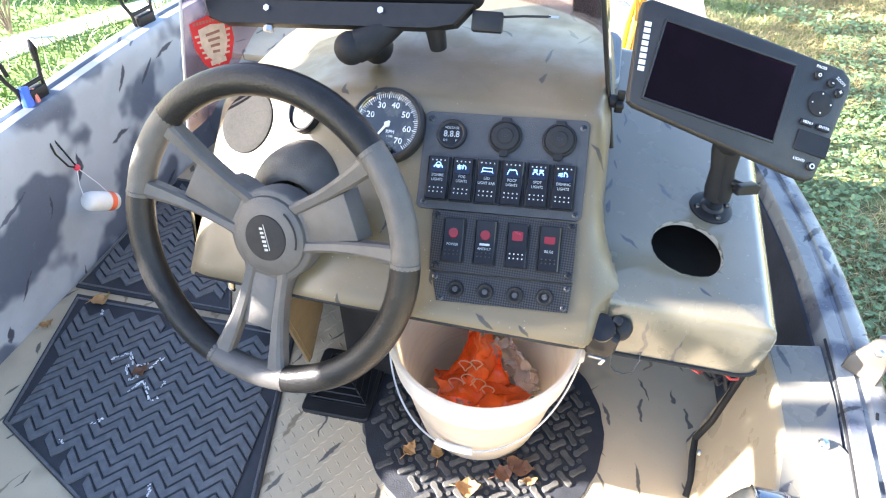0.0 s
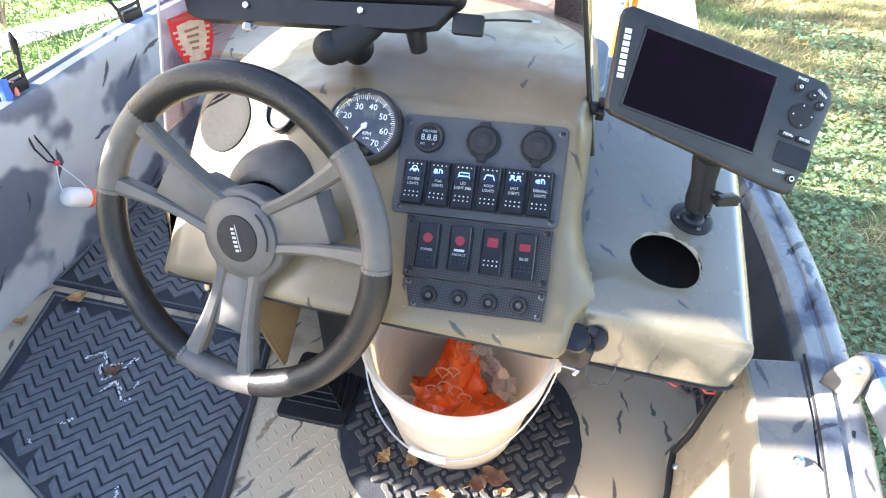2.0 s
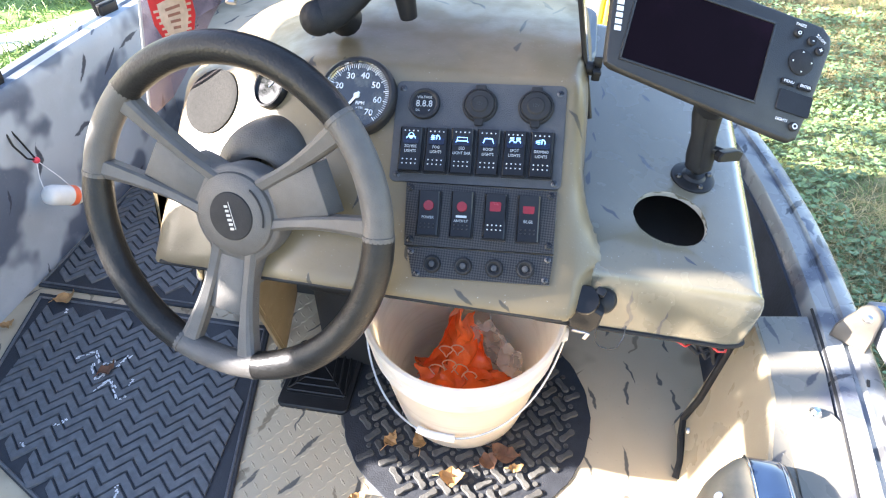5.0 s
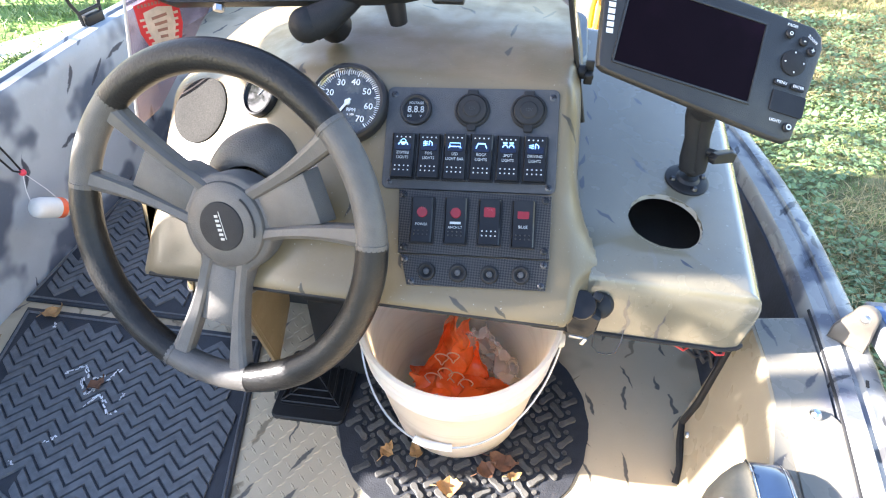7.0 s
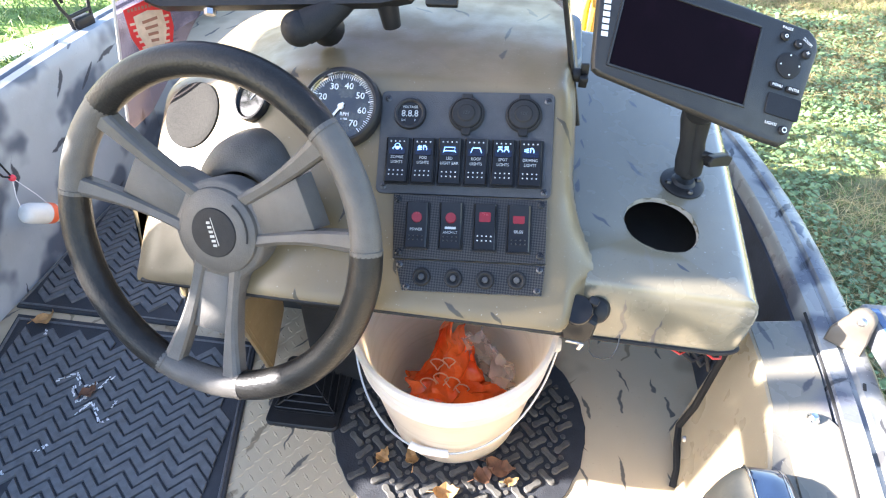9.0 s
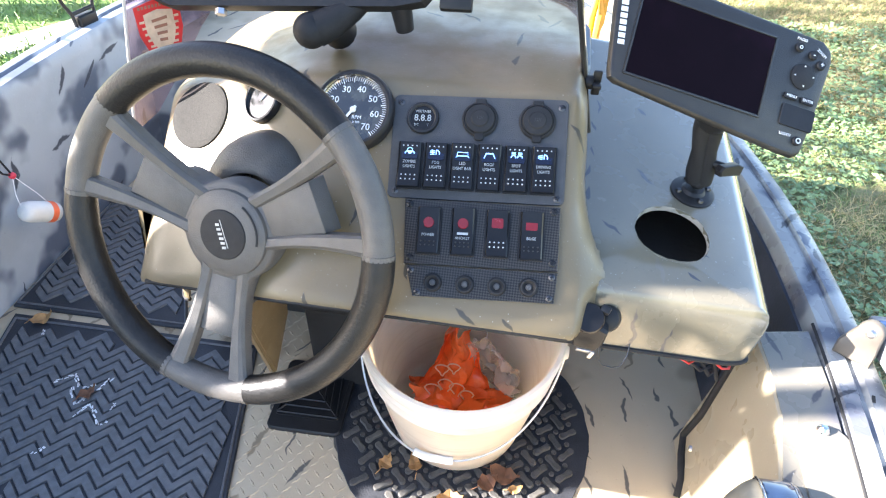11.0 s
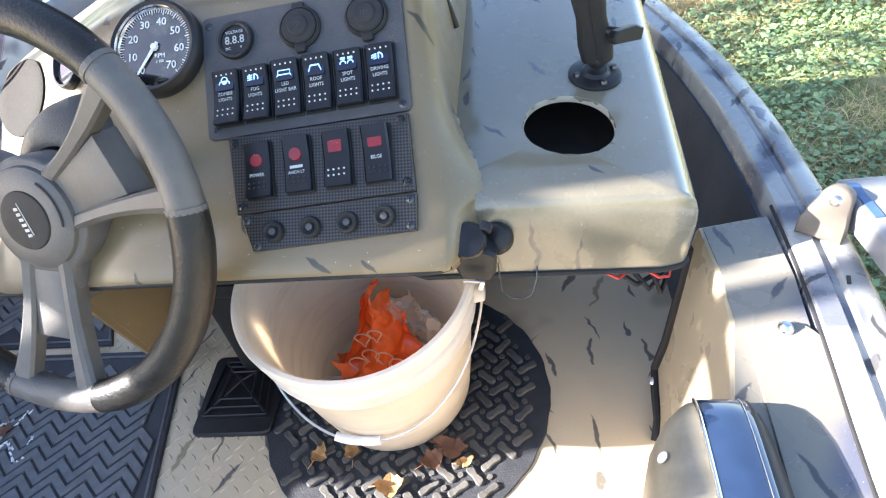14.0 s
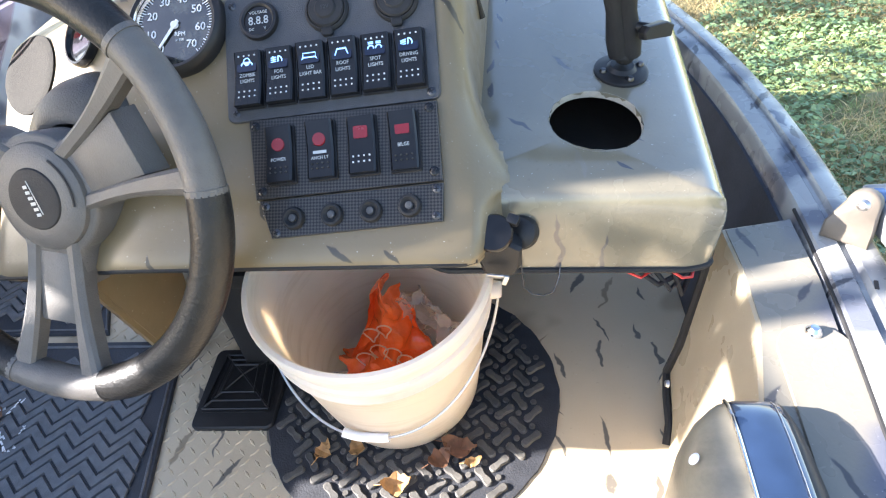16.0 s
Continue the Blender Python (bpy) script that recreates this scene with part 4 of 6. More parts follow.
def key_switch():
    ob = thing("capped_socket", "black capped socket housing clipped to the console lip", "socket", at=pose(0.193, 0.688, 0.390) @ Matrix.Scale(0.92, 4))
    bm = B()
    add_prism(bm, [(-0.021, -0.031), (0.012, -0.036), (0.021, -0.022), (0.024, 0.006), (0.012, 0.014), (-0.020, 0.014), (-0.027, -0.006)], -0.030, 0.012, pose(0, -0.004, 0, 90, 0, 0), inset=0.004)
    part("housing", bm, M_BLACK, ob, smooth=30)
    bm = B()
    add_lathe(bm, [(0.017, -0.024), (0.0175, -0.003), (0.0215, -0.002), (0.0215, 0.003), (0.0195, 0.006), (0.0, 0.007)], pose(-0.006, -0.010, 0.026, 38, -4, 0), 36)
    cap = part("cap", bm, M_BLACK_GLOSS, ob, "round flip cap")
    bm = B()
    add_box(bm, (0.010, 0.008, 0.004), pose(-0.028, -0.014, 0.022, 30, 0, 10), 0.0012)
    part("tab", bm, M_BLACK, cap)
    bm = B()
    add_box(bm, (0.014, 0.012, 0.012), pose(0.015, 0.000, 0.036, 30, 10, -20), 0.003)
    part("hinge", bm, M_BLACK, ob)
    bm = B()
    add_lathe(bm, [(0.0, 0.012), (0.012, 0.012), (0.021, 0.008), (0.0235, 0.002), (0.0235, -0.008)], pose(0.022, 0.014, 0.006, 58, 0, -18) @ Matrix.Scale(0.85, 4), 28)
    part("flange", bm, M_BLACK, ob)
    bm = B()
    add_box(bm, (0.022, 0.002, 0.008), pose(-0.006, -0.028, -0.022, 20, 8, 0), 0.0005)
    add_box(bm, (0.006, 0.004, 0.014), pose(0.004, -0.030, -0.026, 0, 20, 0), 0.001)
    part("clip", bm, M_STEEL, ob, "bright metal clip")
    return ob


switch_panel()
accessory_panel()
breaker_panel()
tachometer()
small_gauge()
blank_cover()
key_switch()


# ---------------------------------------------------------------- fish finder on its ball mount
SND_M = frame_of((0.1729, 0.8279, 0.6581), (0.9586, 0.0833, -0.2723), (0.2504, -0.7022, 0.6665))


def fish_finder():
    ob = thing("fish_finder", "charcoal marine fish finder with a dark screen and side keys", "fish finder", at=SND_M)
    out = [(0.004, 0.008), (0.232, -0.012), (0.252, -0.0125), (0.260, -0.006), (0.266, 0.030), (0.274, 0.118), (0.270, 0.132), (0.258, 0.141), (0.10, 0.147), (-0.014, 0.145), (-0.022, 0.139), (-0.023, 0.128), (-0.007, 0.022), (-0.004, 0.012)]
    bm = B()
    cx, cy = 0.125, 0.068

    def ring(ins, z):
        return [(x + (cx - x) / math.hypot(cx - x, cy - y) * ins, y + (cy - y) / math.hypot(cx - x, cy - y) * ins, z) for x, y in out]
    add_loft(bm, [ring(0.036, -0.046), ring(0.030, -0.040), ring(0.009, -0.016), ring(0.0, -0.010), ring(0.0, -0.005), ring(0.002, -0.0015), ring(0.005, 0.0)])
    part("casing", bm, M_BEZEL, ob, smooth=30)
    bm = B()
    add_prism(bm, rrect(0.178, 0.100, 0.003, 3, 0.1015, 0.0728), -0.001, 0.0008)
    part("screen", bm, M_SCREEN, ob, "black glossy screen")
    bm = B()
    for x, y, w, h in ((0.1015, 0.0212, 0.184, 0.003), (0.1015, 0.1244, 0.184, 0.003), (0.0110, 0.0728, 0.003, 0.106), (0.192, 0.0728, 0.003, 0.106)):
        add_box(bm, (w, h, 0.003), pose(x, y, 0.0008), 0.0008)
    part("screen_frame", bm, M_BEZEL, ob)
    # maker's mark up the left edge, as plain blocks
    bm = B()
    for k in range(8):
        add_box(bm, (0.0085, 0.0058, 0.0006), pose(-0.0015 - 0.0011 * k, 0.056 + 0.0080 * k, 0.0003, 0, 0, 8))
    part("maker_mark", bm, M_WHITE, ob, "white maker's mark")
    kx = 0.231

    def key(name, x, y, r, material=M_BLACK):
        bm = B()
        add_lathe(bm, [(0.0, 0.0030), (r * 0.8, 0.0028), (r, 0.0012), (r, -0.001)], pose(x, y, 0), 24)
        return part(name, bm, material, ob, "round black key")
    for x, y, t in ((kx - 0.006, 0.1230, "o"), (kx + 0.014, 0.1185, "-"), (kx + 0.027, 0.1090, "+")):
        k = key("key", x, y, 0.0062)
        text(t, 0.010, pose(x, y, 0.0032), M_WHITE, k)
    text("PAGES", 0.0050, pose(kx - 0.005, 0.1335, 0.0004), M_WHITE, ob)
    text("ZOOM", 0.0050, pose(kx + 0.025, 0.1240, 0.0004, 0, 0, -28), M_WHITE, ob)
    pad = key("key_pad", kx + 0.007, 0.0880, 0.0165, M_BLACK_MATT)
    bm = B()
    for a in (0, 90, 180, 270):
        add_prism(bm, [(0.0118, -0.0012), (0.0118, 0.0012), (0.0138, 0)], 0.0026, 0.0034, pose(kx + 0.007, 0.0880, 0, 0, 0, a + 8))
    part("arrows", bm, M_WHITE, pad)
    for x, t in ((kx - 0.003, "MENU"), (kx + 0.020, "ENTER")):
        bm = B()
        add_prism(bm, rrect(0.0185, 0.0078, 0.002, 3, x, 0.0590), -0.001, 0.0024, inset=0.0006)
        k = part("key", bm, M_BLACK, ob, "flat black key")
        text(t, 0.0050, pose(x, 0.0590, 0.0025), M_WHITE, k)
    bm = B()
    add_prism(bm, rrect(0.046, 0.028, 0.003, 3, kx + 0.012, 0.0355), -0.001, 0.0016, inset=0.0008)
    part("card_door", bm, M_BLACK, ob, "black card door")
    k = key("key", kx + 0.019, 0.0070, 0.0060)
    text("LIGHT/", 0.0052, pose(kx + 0.001, 0.0110, 0.0004), M_WHITE, ob)
    bm = B()
    add_lathe(bm, [(0.0022, 0.0031), (0.0036, 0.0031)], pose(kx + 0.019, 0.0070, 0.0003), 20)
    part("key_print", bm, M_WHITE, k)
    bm = B()
    add_cyl(bm, 0.026, 0.022, 0.02, pose(0.168, 0.030, -0.052), 28, 0.003)
    part("rear_plate", bm, M_BLACK, ob)
    return ob


def ball_mount():
    bx, by = 0.3216, 0.930
    top = WING_M.inverted() @ SND_M @ Vector((0.168, 0.030, -0.068))
    ob = thing("ball_mount", "black double-socket ball mount bolted to the console wing", "ball mount", at=WING_M @ pose(bx, by, 0.440))
    bm = B()
    add_lathe(bm, [(0.0, 0.010), (0.014, 0.010), (0.018, 0.006), (0.030, 0.005), (0.0325, 0.003), (0.0325, 0.0), (0.0, 0.0)], seg=40)
    part("base_plate", bm, M_BLACK, ob, "round black base")
    for a in (20, 110, 200, 290):
        bm = B()
        add_lathe(bm, [(0.0, 0.009), (0.003, 0.0088), (0.0048, 0.006), (0.0048, 0.004)], pose(0.024 * math.cos(radians(a)), 0.024 * math.sin(radians(a)), 0), 16)
        part("bolt", bm, M_DARK_STEEL, ob, "dark steel bolt")
    tl = top - Vector((bx, by, 0.440))
    bm = B()
    bmesh.ops.create_uvsphere(bm, u_segments=24, v_segments=14, radius=0.0125, matrix=Matrix.Translation((0, 0, 0.024)))
    part("ball", bm, M_BLACK_MATT, ob, "rubber ball", smooth=60)
    bm = B()
    bmesh.ops.create_uvsphere(bm, u_segments=24, v_segments=14, radius=0.0125, matrix=Matrix.Translation(tl))
    part("ball", bm, M_BLACK_MATT, ob, "rubber ball", smooth=60)
    a = Vector((0, 0, 0.024))
    for s in (-1, 1):
        bm = B()
        off = Vector((s * 0.0065, 0, 0))
        add_tube(bm, [a + off, a.lerp(tl, 0.18) + off, a.lerp(tl, 0.5) + off * 1.05, a.lerp(tl, 0.82) + off, tl + off], [0.0125, 0.0140, 0.0105, 0.0140, 0.0125], 14)
        part("arm", bm, M_BLACK_MATT, ob, "black clamp arm")
    mid = a.lerp(tl, 0.36)
    bm = B()
    add_tube(bm, [mid, mid + Vector((0.036, -0.01, 0))], 0.006, 12)
    add_prism(bm, [(-0.018, -0.006), (0.018, -0.010), (0.022, 0.002), (0.012, 0.008), (-0.014, 0.008), (-0.02, 0.002)], -0.006, 0.006, Matrix.Translation(mid + Vector((0.036, -0.012, 0.0))) @ pose(0, 0, 0, 70, 0, 30), inset=0.002)
    part("wing_knob", bm, M_BLACK, ob, "black wing knob")
    return ob


fish_finder()
ball_mount()


# ---------------------------------------------------------------- windscreen and second sounder
M_TINT = bpy.data.materials.new("tinted acrylic")
M_TINT.use_nodes = True
_n = M_TINT.node_tree.nodes
_l = M_TINT.node_tree.links
_t = _n.new("ShaderNodeBsdfTransparent")
_t.inputs[0].default_value = (0.86, 0.77, 0.80, 1)
_g = _n.new("ShaderNodeBsdfGlossy")
_g.inputs["Roughness"].default_value = 0.08
_f = _n.new("ShaderNodeFresnel")
_f.inputs[0].default_value = 1.45
_m = _n.new("ShaderNodeMixShader")
_l.new(_f.outputs[0], _m.inputs[0])
_d = _n.new("ShaderNodeBsdfDiffuse")
_d.inputs[0].default_value = (0.55, 0.40, 0.45, 1)
_h = _n.new("ShaderNodeMixShader")
_h.inputs[0].default_value = 0.09
_l.new(_t.outputs[0], _h.inputs[1])
_l.new(_d.outputs[0], _h.inputs[2])
_l.new(_h.outputs[0], _m.inputs[1])
_l.new(_g.outputs[0], _m.inputs[2])
_l.new(_m.outputs[0], _n["Material Output"].inputs[0])


def shield_point(s, z):
    """s from 0 (port edge) to 1 (starboard edge): a bow round the front of the console, turning back along its starboard side, raked forward with height."""
    x = -0.525 + 0.687 * (s + 1.3 * s ** 4 * (1 - s))
    bow = 4 * s * (1 - s)
    return Vector((x + 0.45 * (0.5 - s) * (z - 0.56), 0.905 + 0.20 * bow + 0.14 * (z - 0.5) * (0.3 + bow) + 0.045 * s, z))


def windscreen():
    ob = thing("windscreen", "smoke-tinted acrylic windscreen bolted round the console", "windscreen")
    bm = B()
    n = 28
    rows = []
    for j in range(7):
        row = []
        for i in range(n + 1):
            s = i / n
            low = 0.665 if 0.16 < s < 0.88 else (0.47 + 0.195 * smoothstep(0.0, 0.16, s) if s <= 0.16 else 0.54 + 0.125 * smoothstep(0.0, 0.12, 1 - s))
            z = low + (0.98 - low) * j / 6
            row.append(shield_point(s, z))
        rows.append(row)
    for off in (0.0, 0.0045):
        vs = [[bm.verts.new(p + Vector((0, off, 0))) for p in row] for row in rows]
        for a, c in zip(vs, vs[1:]):
            for i in range(n):
                bm.faces.new((a[i], a[i + 1], c[i + 1], c[i]) if not off else (a[i + 1], a[i], c[i], c[i + 1]))
    part("sheet", bm, M_TINT, ob, "tinted clear sheet", smooth=60)
    bm = B()
    add_tube(bm, [shield_point(0.0, 0.47 + 0.51 * k / 10) for k in range(11)], 0.0022, 6)
    part("edge", bm, mat("polished acrylic edge", (0.55, 0.5, 0.48), 0.3, 0, 0.1, 40, 0), ob, "pale polished edge")
    bm = B()
    add_tube(bm, [shield_point(1.0, 0.525 + 0.455 * k / 10) for k in range(11)], 0.0038, 8)
    part("edge_strip", bm, M_BLACK, ob, "black edge strip")
    p = shield_point(1.0, 0.602)
    bm = B()
    add_cyl(bm, 0.010, 0.010, 0.012, Matrix.Translation(p + Vector((0.006, 0, 0))) @ pose(0, 0, 0, 0, 90, 0), 20, 0.002)
    for a in (0, 90, 180, 270):
        add_box(bm, (0.012, 0.007, 0.020), Matrix.Translation(p + Vector((0.016, 0, 0))) @ pose(0, 0, 0, a, 0, 0) @ pose(0, 0, 0.008), 0.002)
    part("knob", bm, M_BLACK, ob, "black star knob")
    return ob


def shield_sticker():
    c = shield_point(0.050, 0.625) + Vector((0, -0.004, 0))
    t = shield_point(0.10, 0.625) - shield_point(0.0, 0.625)
    u = shield_point(0.05, 0.70) - shield_point(0.05, 0.55)
    ob = thing("shield_sticker", "red and cream shield-shaped sticker on the windscreen", "sticker", at=frame_of(c, t, t.cross(u)))
    out = [(-0.042, 0.048), (0.0, 0.056), (0.042, 0.048), (0.042, 0.0), (0.030, -0.035), (0.0, -0.068), (-0.030, -0.035), (-0.042, 0.0)]
    ob.matrix_world = ob.matrix_world @ Matrix.Diagonal((0.78, 0.88, 1, 1))
    bm = B()
    add_prism(bm, out, 0.0, 0.0008)
    part("backing", bm, mat("red vinyl", (0.62, 0.025, 0.03), 0.45, 0, 0.15, 40, 0), ob)
    cream = mat("cream vinyl", (0.62, 0.45, 0.33), 0.5, 0, 0.2, 60, 0)
    bm = B()
    add_prism(bm, [(x * 0.66, y * 0.66 + 0.002) for x, y in out], 0.0008, 0.0013)
    panel = part("panel", bm, cream, ob)
    bm = B()
    for k in range(5):
        for s in (-1, 1):
            add_box(bm, (0.009, 0.004, 0.0005), pose(s * (0.033 - 0.0025 * k), 0.022 - 0.011 * k, 0.0012))
    add_box(bm, (0.034, 0.010, 0.0005), pose(0, -0.034, 0.0016, 0, 0, 4))
    part("trim", bm, cream, panel)
    bm = B()
    for k in range(11):
        add_box(bm, (0.004, 0.005, 0.0004), pose(-0.033 + 0.0066 * k, 0.0455, 0.0012))
    for k in range(4):
        add_box(bm, (0.030 - 0.005 * k, 0.005, 0.0005), pose(0, 0.022 - 0.012 * k, 0.0016, 0, 0, 5 - 3 * k))
    part("print", bm, mat("brown print", (0.30, 0.13, 0.09), 0.5, 0, 0.2, 60, 0), panel)
    return ob


def second_sounder():
    M = pose(-0.262, 0.955, 0.715, 0, 0, 0) @ pose(0, 0, 0, 52, -4, 0)
    ob = thing("chartplotter", "large dark chartplotter on a bar bracket over the console", "chartplotter", at=M)
    bm = B()
    add_prism(bm, rrect(0.43, 0.25, 0.018, 5, 0, 0.125), -0.045, 0.0, inset=0.006)
    part("casing", bm, M_BLACK_MATT, ob)
    bm = B()
    add_prism(bm, rrect(0.36, 0.19, 0.004, 3, 0, 0.140), -0.001, 0.001)
    part("screen", bm, M_SCREEN, ob, "black screen")
    bm = B()
    for k in range(8):
        add_box(bm, (0.0062, 0.006, 0.0006), pose(0.09 + 0.0085 * k, 0.020, 0.0003))
    part("maker_mark", bm, M_WHITE, ob, "pale maker's mark")
    bm = B()
    add_prism(bm, [(-0.215, -0.006), (-0.205, -0.032), (-0.180, -0.040), (0.150, -0.040), (0.185, -0.034), (0.21, -0.006)], -0.018, 0.004, inset=0.003)
    bar = part("bar_bracket", bm, M_BLACK, ob, "black bar bracket")
    for x in (-0.105, 0.075):
        bm = B()
        add_cyl(bm, 0.005, 0.005, 0.005, pose(x, -0.018, 0.006), 6)
        add_cyl(bm, 0.008, 0.008, 0.008, pose(x, -0.046, -0.004, 90, 0, 0), 6)
        part("bolt", bm, M_STEEL, bar, "steel bolt")
    return ob


def plotter_mount():
    ob = thing("plotter_ball_mount", "black ball-and-socket arm holding the chartplotter bracket", "ball mount", at=pose(-0.206, 0.918, 0.660))
    bm = B()
    bmesh.ops.create_uvsphere(bm, u_segments=28, v_segments=16, radius=0.0245, matrix=Matrix.Translation((-0.024, 0, -0.002)))
    part("ball", bm, M_BLACK_MATT, ob, "rubber ball", smooth=60)
    bm = B()
    add_tube(bm, [(-0.018, 0.004, -0.002), (0.005, 0.012, 0.008), (0.03, 0.028, 0.024), (0.05, 0.045, 0.04)], [0.024, 0.0225, 0.018, 0.015], 18)
    part("arm", bm, M_BLACK_MATT, ob, "black socket arm")
    bm = B()
    add_tube(bm, [(0.095, 0.035, 0.035), (0.10, 0.04, -0.006)], [0.016, 0.013], 12)
    part("clamp_nut", bm, M_BLACK, ob)
    bm = B()
    add_tube(bm, [(0.0, 0.02, 0.0), (0.0, 0.05, -0.02)], [0.02, 0.026], 16)
    part("foot", bm, M_BLACK, ob)
    return ob


def plate_sticker():
    """Dark sticker with pale lettering that cannot be read, on the inner side of the windscreen."""
    c = shield_point(0.655, 0.745) + Vector((0, -0.005, 0))
    t = shield_point(0.68, 0.745) - shield_point(0.63, 0.745)
    u = shield_point(0.655, 0.80) - shield_point(0.655, 0.69)
    ob = thing("dark_sticker", "dark maroon sticker with pale lettering on the windscreen", "sticker", at=frame_of(c, t, t.cross(u)))
    bm = B()
    add_prism(bm, rrect(0.066, 0.085, 0.002, 2), 0.0, 0.0008)
    part("backing", bm, mat("maroon vinyl", (0.05, 0.015, 0.025), 0.4, 0, 0.15, 40, 0), ob)
    bm = B()
    add_box(bm, (0.062, 0.004, 0.0006), pose(0, -0.036, 0.0011))
    for x in (-0.018, -0.006, 0.008, 0.020):
        add_box(bm, (0.008, 0.022, 0.0006), pose(x, -0.012, 0.0011, 0, 0, 6))
    part("print", bm, M_WHITE, ob, "pale bars")
    return ob


def fuse_holder():
    ob = thing("fuse_holder", "small black fuse box on the end of the plotter bracket", "fuse box", at=pose(-0.034, 0.957, 0.700, -30, 0, 3))
    bm = B()
    add_box(bm, (0.044, 0.020, 0.028), None, 0.003)
    part("case", bm, M_BLACK, ob)
    bm = B()
    add_tube(bm, [(0.018, 0, 0.008), (0.05, 0.004, 0.012), (0.088, 0.006, 0.014)], 0.0018, 8)
    part("lead", bm, M_BLACK, ob, "thin black lead")
    bm = B()
    add_box(bm, (0.014, 0.003, 0.003), pose(0.092, 0.006, 0.014))
    part("tip", bm, M_STEEL, ob, "bright tip")
    return ob


windscreen()
shield_sticker()
plate_sticker()
fuse_holder()
second_sounder()
plotter_mount()


# ---------------------------------------------------------------- mats and floor relief
def inside(poly, x, y):
    c = False
    for (x0, y0), (x1, y1) in zip(poly, poly[1:] + poly[:1]):
        if (y0 > y) != (y1 > y) and x < (x1 - x0) * (y - y0) / (y1 - y0) + x0:
            c = not c
    return c


def chevron_mat(poly, turn, origin, label):
    """A rubber mat with a plain border and rows of raised zigzag ribs."""
    ob = thing("rubber_mat", label, "floor mat")
    # Same rubber as the ribs, coloured darker to shade the grooves.
    bm = B()
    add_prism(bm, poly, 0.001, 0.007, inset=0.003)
    part("sheet", bm, M_RUBBER_SHADE, ob, smooth=0)
    cx, cy = sum(p[0] for p in poly) / len(poly), sum(p[1] for p in poly) / len(poly)
    core = [(cx + (x - cx) * 0.93, cy + (y - cy) * 0.91) for x, y in poly]
    R = pose(origin[0], origin[1], 0, 0, 0, turn)
    bm = B()
    pitch, half, amp, w = 0.0235, 0.030, 0.028, 0.0101
    for i in range(-40, 41):
        for j in range(-22, 23):
            s = 1 if j % 2 else -1
            p0 = Vector((j * half, i * pitch - s * amp / 2, 0))
            p1 = Vector(((j + 1) * half, i * pitch + s * amp / 2, 0))
            a, b = R @ p0, R @ p1
            if not (inside(core, a.x, a.y) and inside(core, b.x, b.y)):
                continue
            q = R.to_3x3() @ Vector((0, 1, 0))
            lo = [bm.verts.new((p.x, p.y, 0.0068)) for p in (a - q * w, b - q * w, b + q * w, a + q * w)]
            hi = [bm.verts.new((p.x, p.y, 0.0116)) for p in (a - q * w * 0.84, b - q * w * 0.84, b + q * w * 0.84, a + q * w * 0.84)]
            for k in range(4):
                bm.faces.new((lo[k], lo[(k + 1) % 4], hi[(k + 1) % 4], hi[k]))
            bm.faces.new(hi)
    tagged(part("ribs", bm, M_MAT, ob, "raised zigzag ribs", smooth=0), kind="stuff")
    bm = B()
    ins = [(cx + (x - cx) * 0.965, cy + (y - cy) * 0.955, 0.0075) for x, y in poly]
    add_tube(bm, ins + ins[:1], 0.003, 6)
    part("border_bead", bm, M_MAT, ob)
    return ob


MAT_A = [(-0.955, 0.867), (-0.412, 0.876), (-0.275, 0.30), (-0.48, 0.36), (-0.638, 0.438), (-0.874, 0.537)]
MAT_B = [(-0.975, 0.886), (-0.575, 0.892), (-0.80, 1.33), (-0.975, 1.33)]
chevron_mat(MAT_A, 5, (-0.65, 0.62), "black rubber mat with raised zigzag ribs, chalky scuffs")
chevron_mat(MAT_B, 8, (-0.85, 1.08), "black rubber mat with raised zigzag ribs, by the hull side")


def chalk_scuffs():
    ob = thing("chalk_scuffs", "white paint scuffs on the rubber mat", "paint marks", kind="stuff")
    rng = random.Random(8)
    bm = B()
    lines = [[(-0.717, 0.711), (-0.687, 0.675), (-0.665, 0.709), (-0.652, 0.744)], [(-0.674, 0.652), (-0.658, 0.683), (-0.619, 0.641), (-0.608, 0.653)], [(-0.757, 0.714), (-0.725, 0.738)], [(-0.725, 0.738), (-0.697, 0.709), (-0.672, 0.726)], [(-0.616, 0.672), (-0.615, 0.690)],
             [(-0.86, 0.832), (-0.85, 0.815)], [(-0.735, 0.528), (-0.722, 0.520)], [(-0.52, 0.49), (-0.512, 0.47)], [(-0.70, 0.57), (-0.685, 0.585)]]
    for pts in lines:
        for (x0, y0), (x1, y1) in zip(pts, pts[1:]):
            l, a = math.hypot(x1 - x0, y1 - y0), math.degrees(math.atan2(y1 - y0, x1 - x0))
            for k in range(9):
                t = rng.uniform(0.05, 0.95)
                add_box(bm, (l * rng.uniform(0.06, 0.22), rng.uniform(0.001, 0.0032), 0.0006), pose(x0 + (x1 - x0) * t + rng.uniform(-0.003, 0.003), y0 + (y1 - y0) * t + rng.uniform(-0.003, 0.003), 0.0120, 0, 0, a + rng.uniform(-14, 14)))
    return part("flecks", bm, M_WHITE, ob, smooth=0)


chalk_scuffs()


